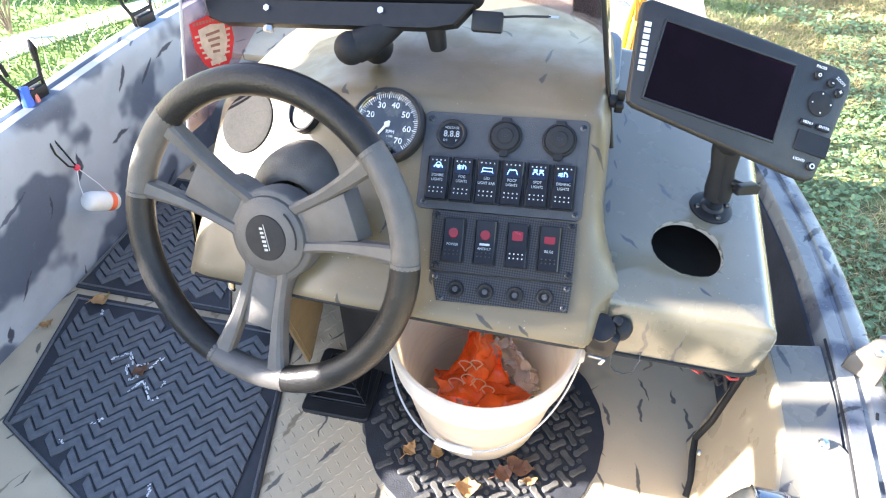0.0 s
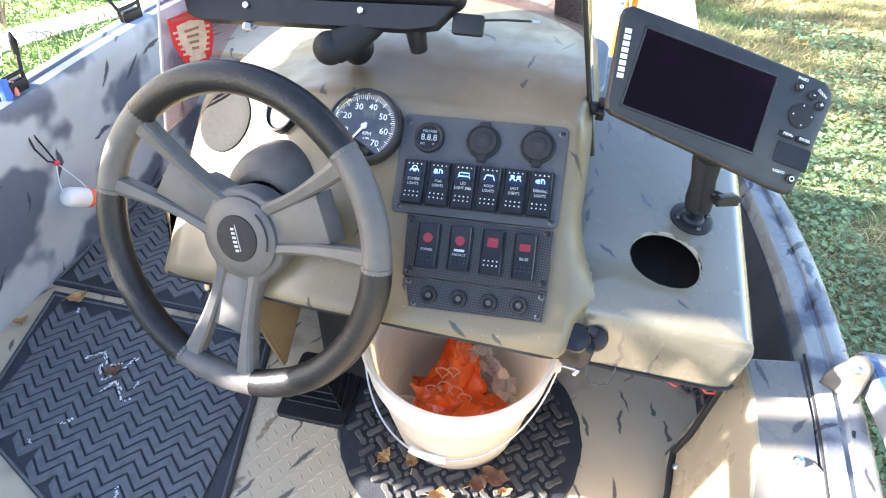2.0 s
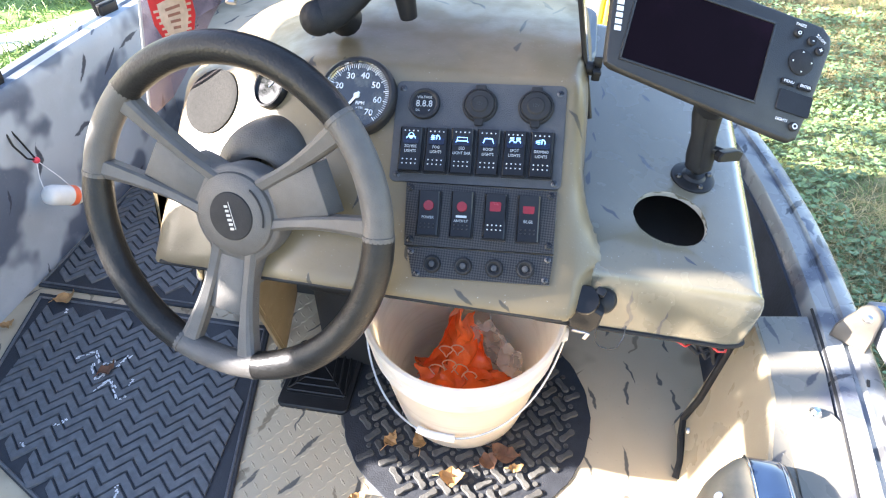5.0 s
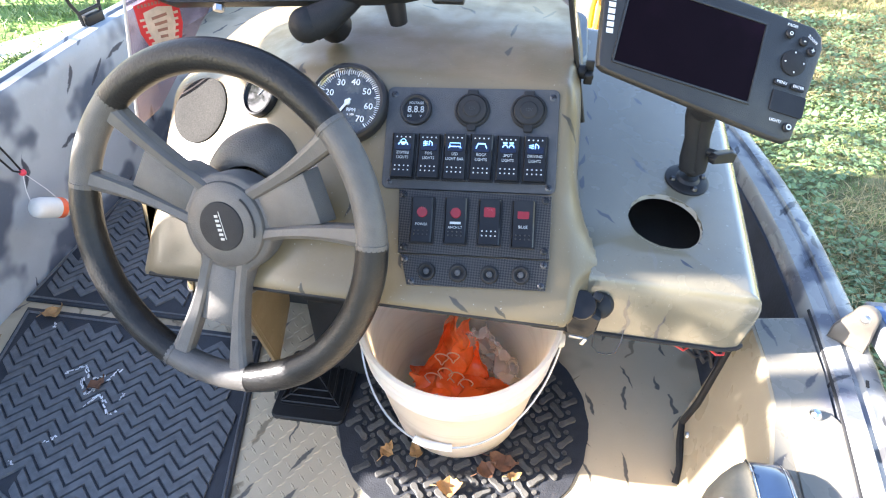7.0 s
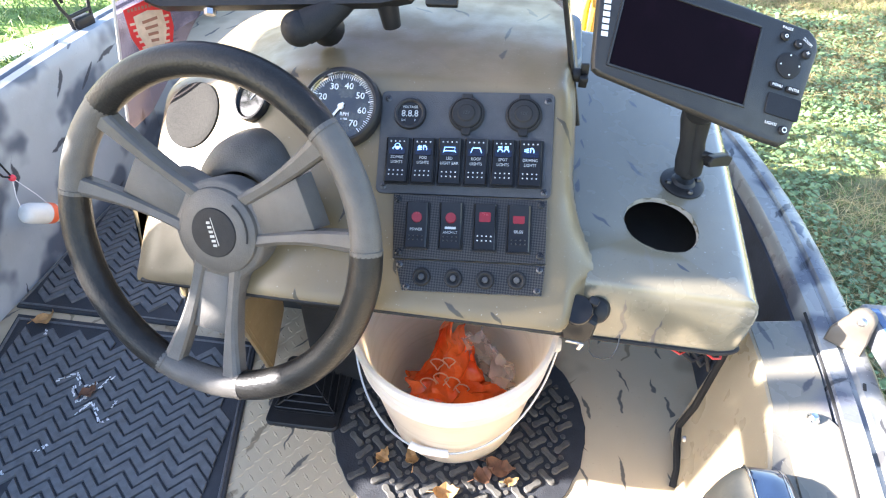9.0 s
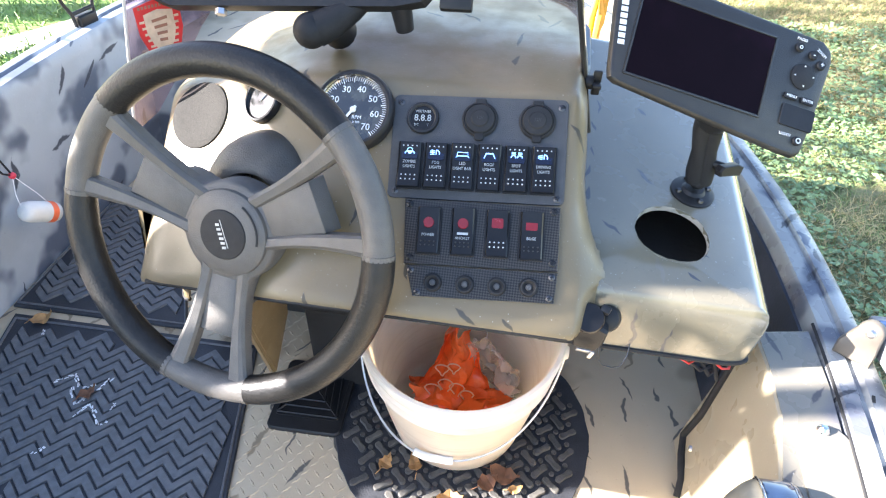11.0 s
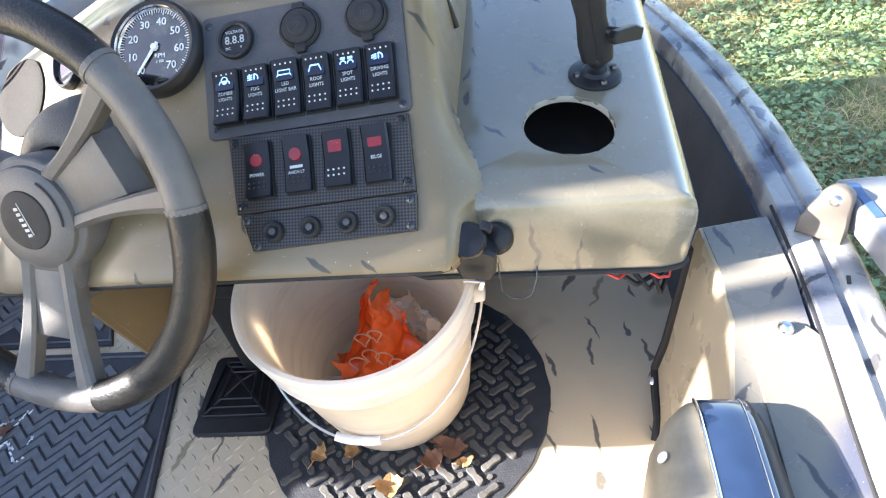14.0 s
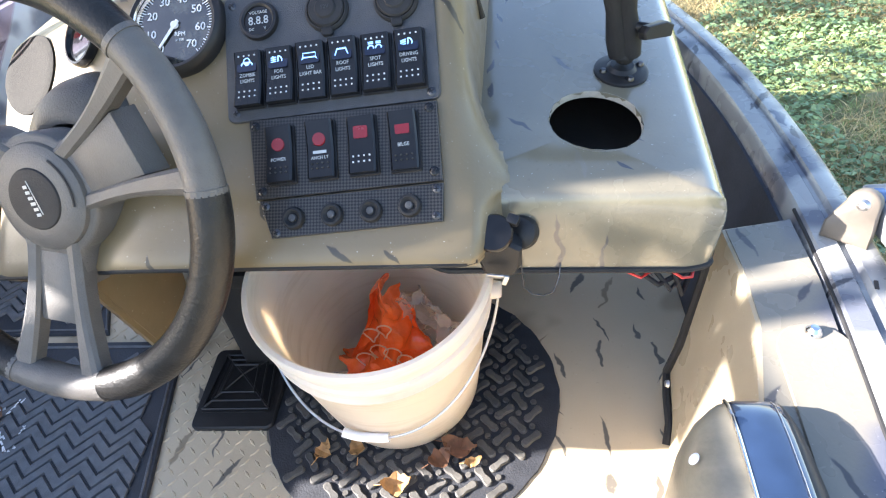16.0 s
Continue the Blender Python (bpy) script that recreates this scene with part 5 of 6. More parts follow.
def round_rug():
    cx, cy, R = 0.026, 0.768, 0.230
    ob = thing("round_rug", "round black rubber rug of linked dumbbell pieces, dusty", "rug")
    rng = random.Random(3)
    bm = B()
    out = [(cx + R * math.cos(2 * math.pi * k / 90) * (1 + 0.006 * math.sin(k * 1.7)), cy + R * math.sin(2 * math.pi * k / 90) * (1 + 0.006 * math.sin(k * 2.3))) for k in range(90)]
    add_prism(bm, out, 0.0005, 0.0035, inset=0.001)
    part("backing", bm, M_RUBBER_SHADE, ob, smooth=0)
    bm = B()
    p = 0.030
    for i in range(-12, 13):
        for j in range(-12, 13):
            a = 42
            x, y = p * (i * math.cos(radians(a)) - j * math.sin(radians(a))), p * (i * math.sin(radians(a)) + j * math.cos(radians(a)))
            if math.hypot(x, y) > R - 0.020:
                continue
            turn = a + (0 if (i + j) % 2 else 90) + rng.uniform(-9, 9)
            w = 0.0060
            L = 0.0155
            ol = []
            for k in range(20):
                t = 2 * math.pi * k / 20
                c = math.cos(t)
                ol.append((L * c * (1 + 0.12 * abs(c)), w * math.sin(t) * (0.62 + 1.0 * c * c) * 1.25))
            add_prism(bm, ol, 0.003, 0.0085 + rng.uniform(-0.0008, 0.0008), pose(cx + x, cy + y, 0, 0, 0, turn), inset=0.0018)
            add_cyl(bm, 0.0052, 0.0042, 0.004, pose(cx + x + p * 0.5 * (math.cos(radians(a)) - math.sin(radians(a))), cy + y + p * 0.5 * (math.sin(radians(a)) + math.cos(radians(a))), 0.0045), 10)
    tagged(part("link_relief", bm, M_RUG, ob, "dusty dumbbell links"), kind="stuff")
    return ob


round_rug()


def deck_treads():
    """Raised lozenges of the checker plate between the mats and the rug."""
    bm = B()
    p = 0.0205
    for i in range(-34, 16):
        for j in range(16, 62):
            x, y = p * i + (p / 2 if j % 2 else 0), p * 0.85 * j
            if not (-0.66 < x < 0.02 and 0.33 < y < 1.02) or inside(MAT_A, x, y) or inside(MAT_B, x, y) or math.hypot(x - 0.026, y - 0.768) < 0.228:
                continue
            a = 48 if (i + j // 2) % 2 else -42
            m = pose(x, y, 0, 0, 0, a)
            lo = [bm.verts.new(m @ Vector(v)) for v in ((-0.0095, 0, 0), (0, -0.0024, 0), (0.0095, 0, 0), (0, 0.0024, 0))]
            hi = [bm.verts.new(m @ Vector(v)) for v in ((-0.006, 0, 0.0016), (0, -0.0009, 0.0019), (0.006, 0, 0.0016), (0, 0.0009, 0.0019))]
            for k in range(4):
                bm.faces.new((lo[k], lo[(k + 1) % 4], hi[(k + 1) % 4], hi[k]))
            bm.faces.new(hi)
    return tagged(part("deck_treads", bm, M_FLOOR, bpy.data.objects["floor"], "raised checker-plate lozenges", smooth=0), kind="stuff")


deck_treads()


# ---------------------------------------------------------------- things in and round the bucket
def orange_bag():
    ob = thing("orange_bag", "crumpled orange and clear plastic bait bag in the bucket", "plastic bag", at=pose(BX + 0.005, BY + 0.005, 0.025))
    orange = mat("orange printed film", (1.0, 0.17, 0.035), 0.22, 0, 0.15, 40, 0.3, 60, (0.9, 0.45, 0.30), 20, 0.5, coat=0.3)
    clear = mat("clear crumpled film", (0.92, 0.84, 0.78), 0.18, 0, 0.15, 40, 0.3, 80)
    _b = clear.node_tree.nodes["Principled BSDF"]
    _b.inputs["Alpha"].default_value = 0.32

    def crumple(nx, ny, fx, amp, seed):
        bm = B()
        g = [[None] * (ny + 1) for _ in range(nx + 1)]
        for i in range(nx + 1):
            for j in range(ny + 1):
                u, v = i / nx, j / ny
                p = fx(u, v)
                n = noise.noise_vector(Vector((u * 5 + seed, v * 5, seed)))
                n2 = noise.noise_vector(Vector((u * 13 + seed, v * 13, seed * 2)))
                g[i][j] = bm.verts.new(p + amp * n + amp * 0.28 * n2)
        for i in range(nx):
            for j in range(ny):
                bm.faces.new((g[i][j], g[i + 1][j], g[i + 1][j + 1], g[i][j + 1]))
        return bm
    # an upright peak and a low spread skirt
    bm = crumple(26, 26, lambda u, v: Vector((-0.010 + (u - 0.5) * (0.13 * (1 - v) + 0.025), 0.035 - 0.05 * (1 - v) + 0.02 * math.sin(u * 9), 0.035 + 0.150 * v * (1 - 0.35 * abs(u - 0.35)))), 0.013, 2.0)
    part("peak", bm, orange, ob, "orange printed film", smooth=25)
    bm = crumple(26, 20, lambda u, v: Vector((-0.085 + 0.17 * u, -0.085 + 0.11 * v, 0.030 + 0.035 * math.sin(v * 3))), 0.020, 7.0)
    part("skirt", bm, orange, ob, "orange printed film", smooth=25)
    bm = crumple(22, 22, lambda u, v: Vector((0.010 + 0.085 * u, 0.02 + 0.02 * math.sin(u * 5), 0.045 + 0.125 * v * (1 - 0.5 * u))), 0.022, 11.0)
    part("clear_fold", bm, clear, ob, "clear film", smooth=25)
    bm = crumple(18, 10, lambda u, v: Vector((-0.105 + 0.09 * u, -0.090 + 0.05 * v, 0.030 + 0.02 * v)), 0.014, 13.0)
    part("clear_edge", bm, clear, ob, "clear film", smooth=25)
    bm = B()
    for x, z, w, h in ((-0.048, 0.068, 0.011, 0.020), (-0.026, 0.080, 0.010, 0.022), (-0.006, 0.076, 0.010, 0.020), (0.012, 0.066, 0.009, 0.018), (-0.034, 0.112, 0.009, 0.015), (-0.014, 0.118, 0.008, 0.014)):
        ring = [(x + w * math.cos(t) * (1 + 0.25 * math.sin(3 * t)) + 0.003 * math.sin(2 * t), -0.030 + 0.30 * (z - 0.05), z + h * math.sin(t)) for t in (2 * math.pi * k / 14 for k in range(15))]
        add_tube(bm, ring, 0.0012, 5)
    part("print", bm, mat("pale print", (0.85, 0.5, 0.35), 0.4), ob, "pale printed strokes")
    bm = B()
    add_tube(bm, [(0.03, -0.085, 0.055), (0.06, -0.08, 0.06), (0.085, -0.06, 0.066)], [0.004, 0.007, 0.003], 8)
    part("scrap", bm, M_BLACK_MATT, ob, "dark scrap")
    return ob


orange_bag()


def leaf(x, y, z, turn, size, tone):
    ob = thing("fallen_leaf", "curled dry brown fallen leaf", "leaf", "fallen leaves", at=pose(x, y, z, 0, 0, turn))
    rng = random.Random(int(x * 1000) + 77)
    bm = B()
    n = 8
    up = []
    for k in range(n + 1):
        t = k / n
        w = size * 0.36 * math.sin(math.pi * t ** 0.8) * rng.uniform(0.75, 1.2)
        zz = size * (0.30 * (t - 0.5) ** 2 * 4 * rng.uniform(0.5, 1.2))
        mid = bm.verts.new((size * (t - 0.5), rng.uniform(-1, 1) * 0.03 * size, zz + 0.002))
        a = bm.verts.new((size * (t - 0.5), w, zz + size * 0.22 * rng.uniform(0.2, 1.2)))
        c = bm.verts.new((size * (t - 0.5), -w, zz + size * 0.22 * rng.uniform(0.0, 1.0)))
        up.append((a, mid, c))
    for p, q in zip(up, up[1:]):
        bm.faces.new((p[0], p[1], q[1], q[0]))
        bm.faces.new((p[1], p[2], q[2], q[1]))
    part("blade", bm, tone, ob)
    bm = B()
    add_tube(bm, [(-size * 0.5, 0, size * 0.25), (-size * 0.75, 0.004, size * 0.1)], 0.0008, 5)
    part("stalk", bm, tone, ob)


L1 = mat("dry tan leaf", (0.36, 0.20, 0.075), 0.7, 0, 0.35, 90, 0.3, 200)
L2 = mat("dry brown leaf", (0.15, 0.068, 0.034), 0.7, 0, 0.35, 90, 0.3, 200)
for args in ((-0.092, 0.661, 0.009, 70, 0.034, L1), (-0.042, 0.668, 0.009, 110, 0.038, L1), (0.028, 0.613, 0.009, 10, 0.044, L1), (0.112, 0.672, 0.009, -10, 0.052, L2), (0.132, 0.652, 0.009, 20, 0.026, L1), (0.085, 0.655, 0.009, 40, 0.040, L2),
             (-0.880, 0.856, 0.009, 40, 0.045, L1), (-0.955, 0.768, 0.006, 60, 0.030, L1), (-0.455, 0.440, 0.011, 80, 0.040, L1), (-0.675, 0.700, 0.011, 60, 0.036, L2), (-0.12, 0.55, 0.003, 30, 0.03, L1)):
    leaf(*args)


def louvre_cover():
    ob = thing("vent_cover", "black plastic ribbed cover lying on the deck", "plastic cover", at=pose(-0.258, 0.774, 0.002, 3, 0, 2))
    bm = B()
    add_prism(bm, rrect(0.138, 0.152, 0.012, 4), 0.0, 0.012, inset=0.003)
    add_prism(bm, rrect(0.118, 0.118, 0.006, 3, 0, 0.01), 0.012, 0.0135)
    part("tray", bm, M_BLACK, ob)
    for k, (w, h) in enumerate(((0.112, 0.104), (0.084, 0.078), (0.056, 0.052))):
        bm = B()
        pts = [(-w / 2, -h / 2), (w / 2, -h / 2), (w * 0.40, h / 2), (-w * 0.40, h / 2)]
        for (x0, y0), (x1, y1) in zip(pts, pts[1:] + pts[:1]):
            add_tube(bm, [(x0, y0 + 0.008, 0.016 + 0.004 * k), (x1, y1 + 0.008, 0.016 + 0.004 * k)], 0.0022, 6)
        part("rib", bm, M_BLACK, ob)
    bm = B()
    add_tube(bm, [(-0.056, -0.044, 0.016), (0.0, 0.015, 0.026), (0.045, 0.060, 0.016)], 0.002, 6)
    add_tube(bm, [(0.056, -0.044, 0.016), (0.0, 0.015, 0.026), (-0.045, 0.060, 0.016)], 0.002, 6)
    part("cross_rib", bm, M_BLACK, ob)
    return ob


louvre_cover()


def kick_pad():
    """Dark recess below the helm, beside the bucket."""
    ob = thing("foot_well_box", "dark battery box in the shade under the console", "battery box", at=pose(-0.19, 0.885, 0.0))
    bm = B()
    add_box(bm, (0.16, 0.14, 0.20), pose(0, 0, 0.101), 0.012)
    part("case", bm, M_BLACK_MATT, ob)
    bm = B()
    add_box(bm, (0.166, 0.146, 0.03), pose(0, 0, 0.215), 0.008)
    part("lid", bm, M_BLACK_MATT, ob)
    return ob


kick_pad()


def wire(name, label, pts, r, material):
    ob = thing(name, label, "wire")
    bm = B()
    add_tube(bm, pts, r, 8)
    part("insulation", bm, material, ob)


M_REDW = mat("red wire", (0.65, 0.04, 0.03), 0.35, 0, 0.1, 40, 0)
wire("red_wire", "red wire hanging under the console wing", [(0.30, 0.77, 0.36), (0.318, 0.740, 0.310), (0.330, 0.728, 0.309), (0.345, 0.724, 0.303), (0.358, 0.735, 0.303), (0.375, 0.765, 0.31)], 0.0018, M_REDW)
wire("red_wire", "red wire hanging under the console wing", [(0.345, 0.78, 0.36), (0.364, 0.740, 0.312), (0.376, 0.728, 0.311), (0.390, 0.723, 0.303), (0.402, 0.730, 0.297), (0.410, 0.755, 0.300)], 0.0018, M_REDW)
for k in range(3):
    wire("black_cable", "black cable hanging under the console wing", [(0.28 + 0.03 * k, 0.80, 0.38), (0.330 + 0.025 * k, 0.75, 0.305), (0.368 + 0.014 * k, 0.735, 0.280 - 0.008 * k), (0.41, 0.76, 0.285)], 0.0035, M_BLACK)
wire("thin_loop_wire", "thin dark wire loop hanging from the lip", [(0.212, 0.70, 0.36), (0.214, 0.69, 0.325), (0.223, 0.69, 0.314), (0.235, 0.69, 0.311), (0.246, 0.69, 0.317), (0.253, 0.70, 0.33), (0.256, 0.72, 0.36)], 0.0009, M_DARK_STEEL)


# ---------------------------------------------------------------- side box, throttle, gunwale fittings
def side_box():
    ob = thing("side_box", "pale camouflage painted side box under the gunwale", "storage box")
    top = [(0.446, 0.806), (0.532, 0.822), (0.533, 0.72), (0.520, 0.55), (0.505, -0.3), (0.395, -0.3), (0.402, 0.45), (0.448, 0.66), (0.450, 0.74)]
    bot = [(0.408, 0.80), (0.462, 0.82), (0.47, 0.70), (0.478, 0.55), (0.480, -0.3), (0.36, -0.3), (0.375, 0.45), (0.402, 0.66), (0.408, 0.74)]
    bm = B()
    add_loft(bm, [[(x, y, 0.003) for x, y in bot], [(x, y, 0.295) for x, y in top], [(x + (0.0025 if x < 0.47 else -0.0025), y - 0.0025 * (1 if y > 0.6 else 0), 0.3025) for x, y in top], [(x + (0.007 if x < 0.47 else -0.007), y - 0.007 * (1 if y > 0.6 else 0), 0.305) for x, y in top]])
    part("body", bm, M_BOXPAINT, ob, smooth=40)
    bm = B()
    add_prism(bm, [(x + (0.006 if x < 0.47 else -0.004), y - (0.006 if y > 0.6 else 0)) for x, y in top][::-1], 0.3045, 0.3062, inset=0.0006)
    part("lid", bm, M_BOXTOP, ob, "blue-grey painted top")
    bm = B()
    out = [(0.470 + 0.036 * math.cos(radians(a)), 0.635 + 0.036 * math.sin(radians(a))) for a in range(0, 181, 12)] + [(0.424, 0.30), (0.512, 0.30)]
    add_prism(bm, [(x + 0.025, y - 0.020) for x, y in out], 0.3055, 0.3090, inset=0.0012)
    part("cover_plate", bm, M_BOXTOP, ob, "round-ended cover plate")
    bm = B()
    add_lathe(bm, [(0.0, 0.0075), (0.004, 0.007), (0.0065, 0.004), (0.0085, 0.001), (0.0085, -0.001)], pose(0.498, 0.638, 0.3095), 20)
    part("bolt", bm, M_CHROME, ob, "bright domed bolt")
    bm = B()
    add_lathe(bm, [(0.0, 0.005), (0.004, 0.004), (0.005, 0.0)], pose(0.390, 0.70, 0.135, 0, -80, 0), 14)
    part("screw", bm, M_STEEL, ob, "small screw")
    bm = B()
    add_tube(bm, [(0.440, 0.800, 0.275), (0.436, 0.793, 0.231), (0.420, 0.778, 0.119), (0.410, 0.782, 0.052), (0.407, 0.755, 0.036), (0.406, 0.714, 0.022), (0.400, 0.690, 0.006)], 0.0060, 8)
    part("edge_trim", bm, M_BLACK_MATT, ob, "black rubber edging")
    bm = B()
    add_tube(bm, [(smooth_at(RIGHT_IN, 0.83 - 0.05 * k) + 0.001, 0.83 - 0.05 * k, ZR - 0.006) for k in range(22)], 0.0026, 8)
    part("seam_gasket", bm, M_BLACK_MATT, ob, "dark seam along the gunwale")
    return ob


def throttle():
    """Control head on the side box: a dull housing with an oblong ribbed recess, a gloss cover along the top and a black flank."""
    ob = thing("throttle_control", "glossy black throttle head, tinted with sky reflection, on a dull tan housing", "throttle", at=pose(0.40, 0.358, 0.305))
    ends = ((-0.26, 1.0, 0.0), (0.06, 1.0, 0.0), (0.105, 0.985, 0.002), (0.138, 0.95, 0.006), (0.160, 0.88, 0.012), (0.174, 0.78, 0.020), (0.183, 0.62, 0.030))
    bm = B()
    secs = []
    for y, k, q in ends:
        secs.append([(-0.062 + q, y, -0.12), (-0.060 + q, y, -0.030), (-0.054 + q, y, 0.004 * k), (-0.044 + q * 0.8, y, 0.022 * k), (-0.030 + q * 0.5, y, 0.034 * k), (-0.008, y, 0.0385 * k), (0.030, y, 0.0385 * k), (0.030, y, -0.12)])
    add_loft(bm, secs)
    part("housing", bm, mat("dull tan housing paint", (0.20, 0.18, 0.135), 0.36, 0, 0.25, 40, 0.15, 200, (0.085, 0.078, 0.06), 9, 0.6), ob, "dull tan housing", smooth=50)
    bm = B()
    secs = []
    for y, k, q in ends + ((0.189, 0.40, 0.03), (0.190, -0.4, 0.03)):
        secs.append([(-0.010, y, 0.040 * k - 0.010), (-0.0085, y, 0.0412 * k), (-0.004, y, 0.0428 * k), (0.014, y, 0.0440 * k), (0.028, y, 0.0426 * k), (0.033, y, 0.0395 * k), (0.034, y, 0.038 * k - 0.014)])
    add_loft(bm, secs)
    # Blue of the reflected sky is put into the black cover's colour.
    top = part("top_cover", bm, mat("gloss black with sky blue", (0.012, 0.024, 0.055), 0.10, 0, 0.2, 60, 0.02, 400, coat=0.6, spec=0.9), ob, "gloss black top cover, sky blue in its colour", smooth=50)
    bm = B()
    add_tube(bm, [(-0.010, y + 0.001, 0.0412 * k) for y, k, q in ends], 0.0017, 8)
    part("trim_line", bm, M_CHROME, top, "bright edge line")
    bm = B()
    add_tube(bm, [(0.0275, y, 0.0435 * k) for y, k, q in ends], 0.0004, 6)
    part("crease", bm, M_STEEL, top)
    text("F", 0.016, pose(0.004, -0.005, 0.0440, 0, 0, -8), M_WHITE, top, depth=0.0008)
    bm = B()
    add_box(bm, (0.012, 0.0022, 0.0008), pose(0.019, 0.002, 0.0440, 0, 0, -8))
    add_box(bm, (0.0022, 0.014, 0.0008), pose(0.025, -0.005, 0.0440, 0, 0, -8))
    part("marking", bm, M_WHITE, top, "white marking")
    # black flank towards the hull
    bm = B()
    secs = []
    for y, k, q in ends + ((0.190, 0.42, 0.03),):
        secs.append([(0.030, y, 0.034 * k), (0.038, y, 0.033 * k), (0.050 - 0.3 * q, y, 0.022 * k), (0.056 - 0.5 * q, y, 0.004 * k), (0.057 - 0.5 * q, y, -0.02), (0.030, y, -0.02)])
    add_loft(bm, secs)
    part("flank", bm, M_BLACK, ob, "black side cover", smooth=50)
    # oblong recess in the slanting side with a ribbed insert
    slope = frame_of((-0.0435, -0.04, 0.0222), (0, 1, 0), (-0.72, 0, 0.69))
    bm = B()
    add_tube(bm, [slope @ Vector((x, y, 0.0012)) for x, y in rrect(0.25, 0.022, 0.0105, 6)] + [slope @ Vector((*rrect(0.25, 0.022, 0.0105, 6)[0], 0.0012))], 0.0022, 8)
    part("recess_rim", bm, M_BLACK_MATT, ob, "dark recess rim")
    bm = B()
    add_prism(bm, rrect(0.246, 0.018, 0.0085, 6), -0.002, 0.0016, slope)
    ins = part("ribbed_insert", bm, M_BLACK_MATT, ob, "ribbed rubber insert")
    bm = B()
    for k in range(30):
        add_box(bm, (0.0026, 0.009, 0.0016), slope @ pose(-0.108 + 0.0072 * k, -0.001, 0.0022), 0.0004, 1)
    part("ribs", bm, mat("grey rubber ribs", (0.16, 0.155, 0.14), 0.6, 0, 0.15, 60, 0.2), ins)
    bm = B()
    add_lathe(bm, [(0.0, 0.0012), (0.004, 0.0012), (0.0056, 0.0)], frame_of((-0.0445, 0.130, 0.0205), (0, 1, 0), (-0.72, 0.2, 0.66)), 18)
    part("screw_cap", bm, M_WHITE, ob, "pale screw cap")
    return ob


M_BLUEMARK = mat("blue worn paint", (0.05, 0.10, 0.22), 0.4, 0, 0.3, 60, 0.1)


def gunwale_bracket():
    ob = thing("rod_holder_bracket", "tan painted metal bracket with a rounded bolted lug on the gunwale", "bracket", at=pose(0.562, 0.780, ZR + 0.004))
    grey = mat("tan painted metal", (0.115, 0.096, 0.075), 0.45, 0, 0.12, 40, 0.1, 200, (0.15, 0.14, 0.13), 12, 0.4)
    pale = mat("weathered pale paint", (0.19, 0.19, 0.195), 0.40, 0, 0.12, 30, 0.1, 150, (0.25, 0.25, 0.28), 10, 0.5)

    # rounded lug leaning outward, with its bolt
    lean = pose(0.004, -0.012, 0, 66, 0, -36) @ Matrix.Scale(0.8, 4)
    bm = B()
    out = [(-0.027, -0.006), (0.034, -0.006), (0.033, 0.018), (0.030, 0.040)] + [(0.008 + 0.021 * math.cos(radians(a)), 0.052 + 0.020 * math.sin(radians(a))) for a in range(0, 181, 15)] + [(-0.020, 0.036), (-0.028, 0.016)]
    add_prism(bm, out, -0.013, 0.013, lean, inset=0.004)
    lug = part("lug", bm, grey, ob, "rounded tan lug", smooth=50)
    bm = B()
    add_lathe(bm, [(0.0, 0.005), (0.004, 0.0045), (0.0065, 0.002), (0.0085, 0.0)], lean @ pose(0.008, 0.052, 0.013), 18)
    part("bolt", bm, M_STEEL, lug, "steel bolt")
    # pale arm folded back along the outside of the gunwale
    bm = B()
    add_box(bm, (0.058, 0.25, 0.034), pose(0.070, -0.085, 0.019, 0, 3, 6), 0.006, 3)
    arm = part("arm", bm, pale, ob, "pale painted arm", smooth=40)
    bm = B()
    add_box(bm, (0.010, 0.060, 0.0012), pose(0.046, -0.005, 0.0375, 0, 3, 6))
    part("stripe", bm, M_BLUEMARK, arm, "blue stripe")
    # Raised dark plate drawn as the shade in a slot.
    bm = B()
    add_box(bm, (0.012, 0.004, 0.002), pose(0.010, -0.088, 0.0005, 0, 0, 75), 0.0005)
    part("slot", bm, M_VOID_SHADE, ob)
    return ob


side_box()
throttle()
gunwale_bracket()


# ---------------------------------------------------------------- port side tackle
def hook_rack(x, y, z, turn, s=1.0):
    ob = thing("rod_rack", "black wire rod rack clamped to the gunwale", "rod rack", "rod racks", at=pose(x, y, z, 0, 0, turn))
    bm = B()
    for k in (-1, 1):
        add_tube(bm, [(0, 0.03 * k * s, -0.02), (0, 0.032 * k * s, 0.02 * s), (-0.004, 0.042 * k * s, 0.045 * s), (-0.004, 0.050 * k * s, 0.075 * s), (-0.002, 0.044 * k * s, 0.092 * s), (0.002, 0.038 * k * s, 0.080 * s), (0.002, 0.036 * k * s, 0.055 * s)], 0.0045 * s, 8)
    add_tube(bm, [(0, -0.034 * s, 0.02 * s), (0, 0.034 * s, 0.02 * s)], 0.0045 * s, 8)
    part("fork", bm, M_BLACK, ob, "black wire fork")
    bm = B()
    add_box(bm, (0.03 * s, 0.05 * s, 0.025 * s), pose(0, 0, 0.0), 0.004)
    part("clamp", bm, M_BLACK, ob)
    return ob


hook_rack(-0.985, 1.027, ZL + 0.012, -5)
hook_rack(-0.985, 1.42, ZL + 0.012, -10, 1.0)


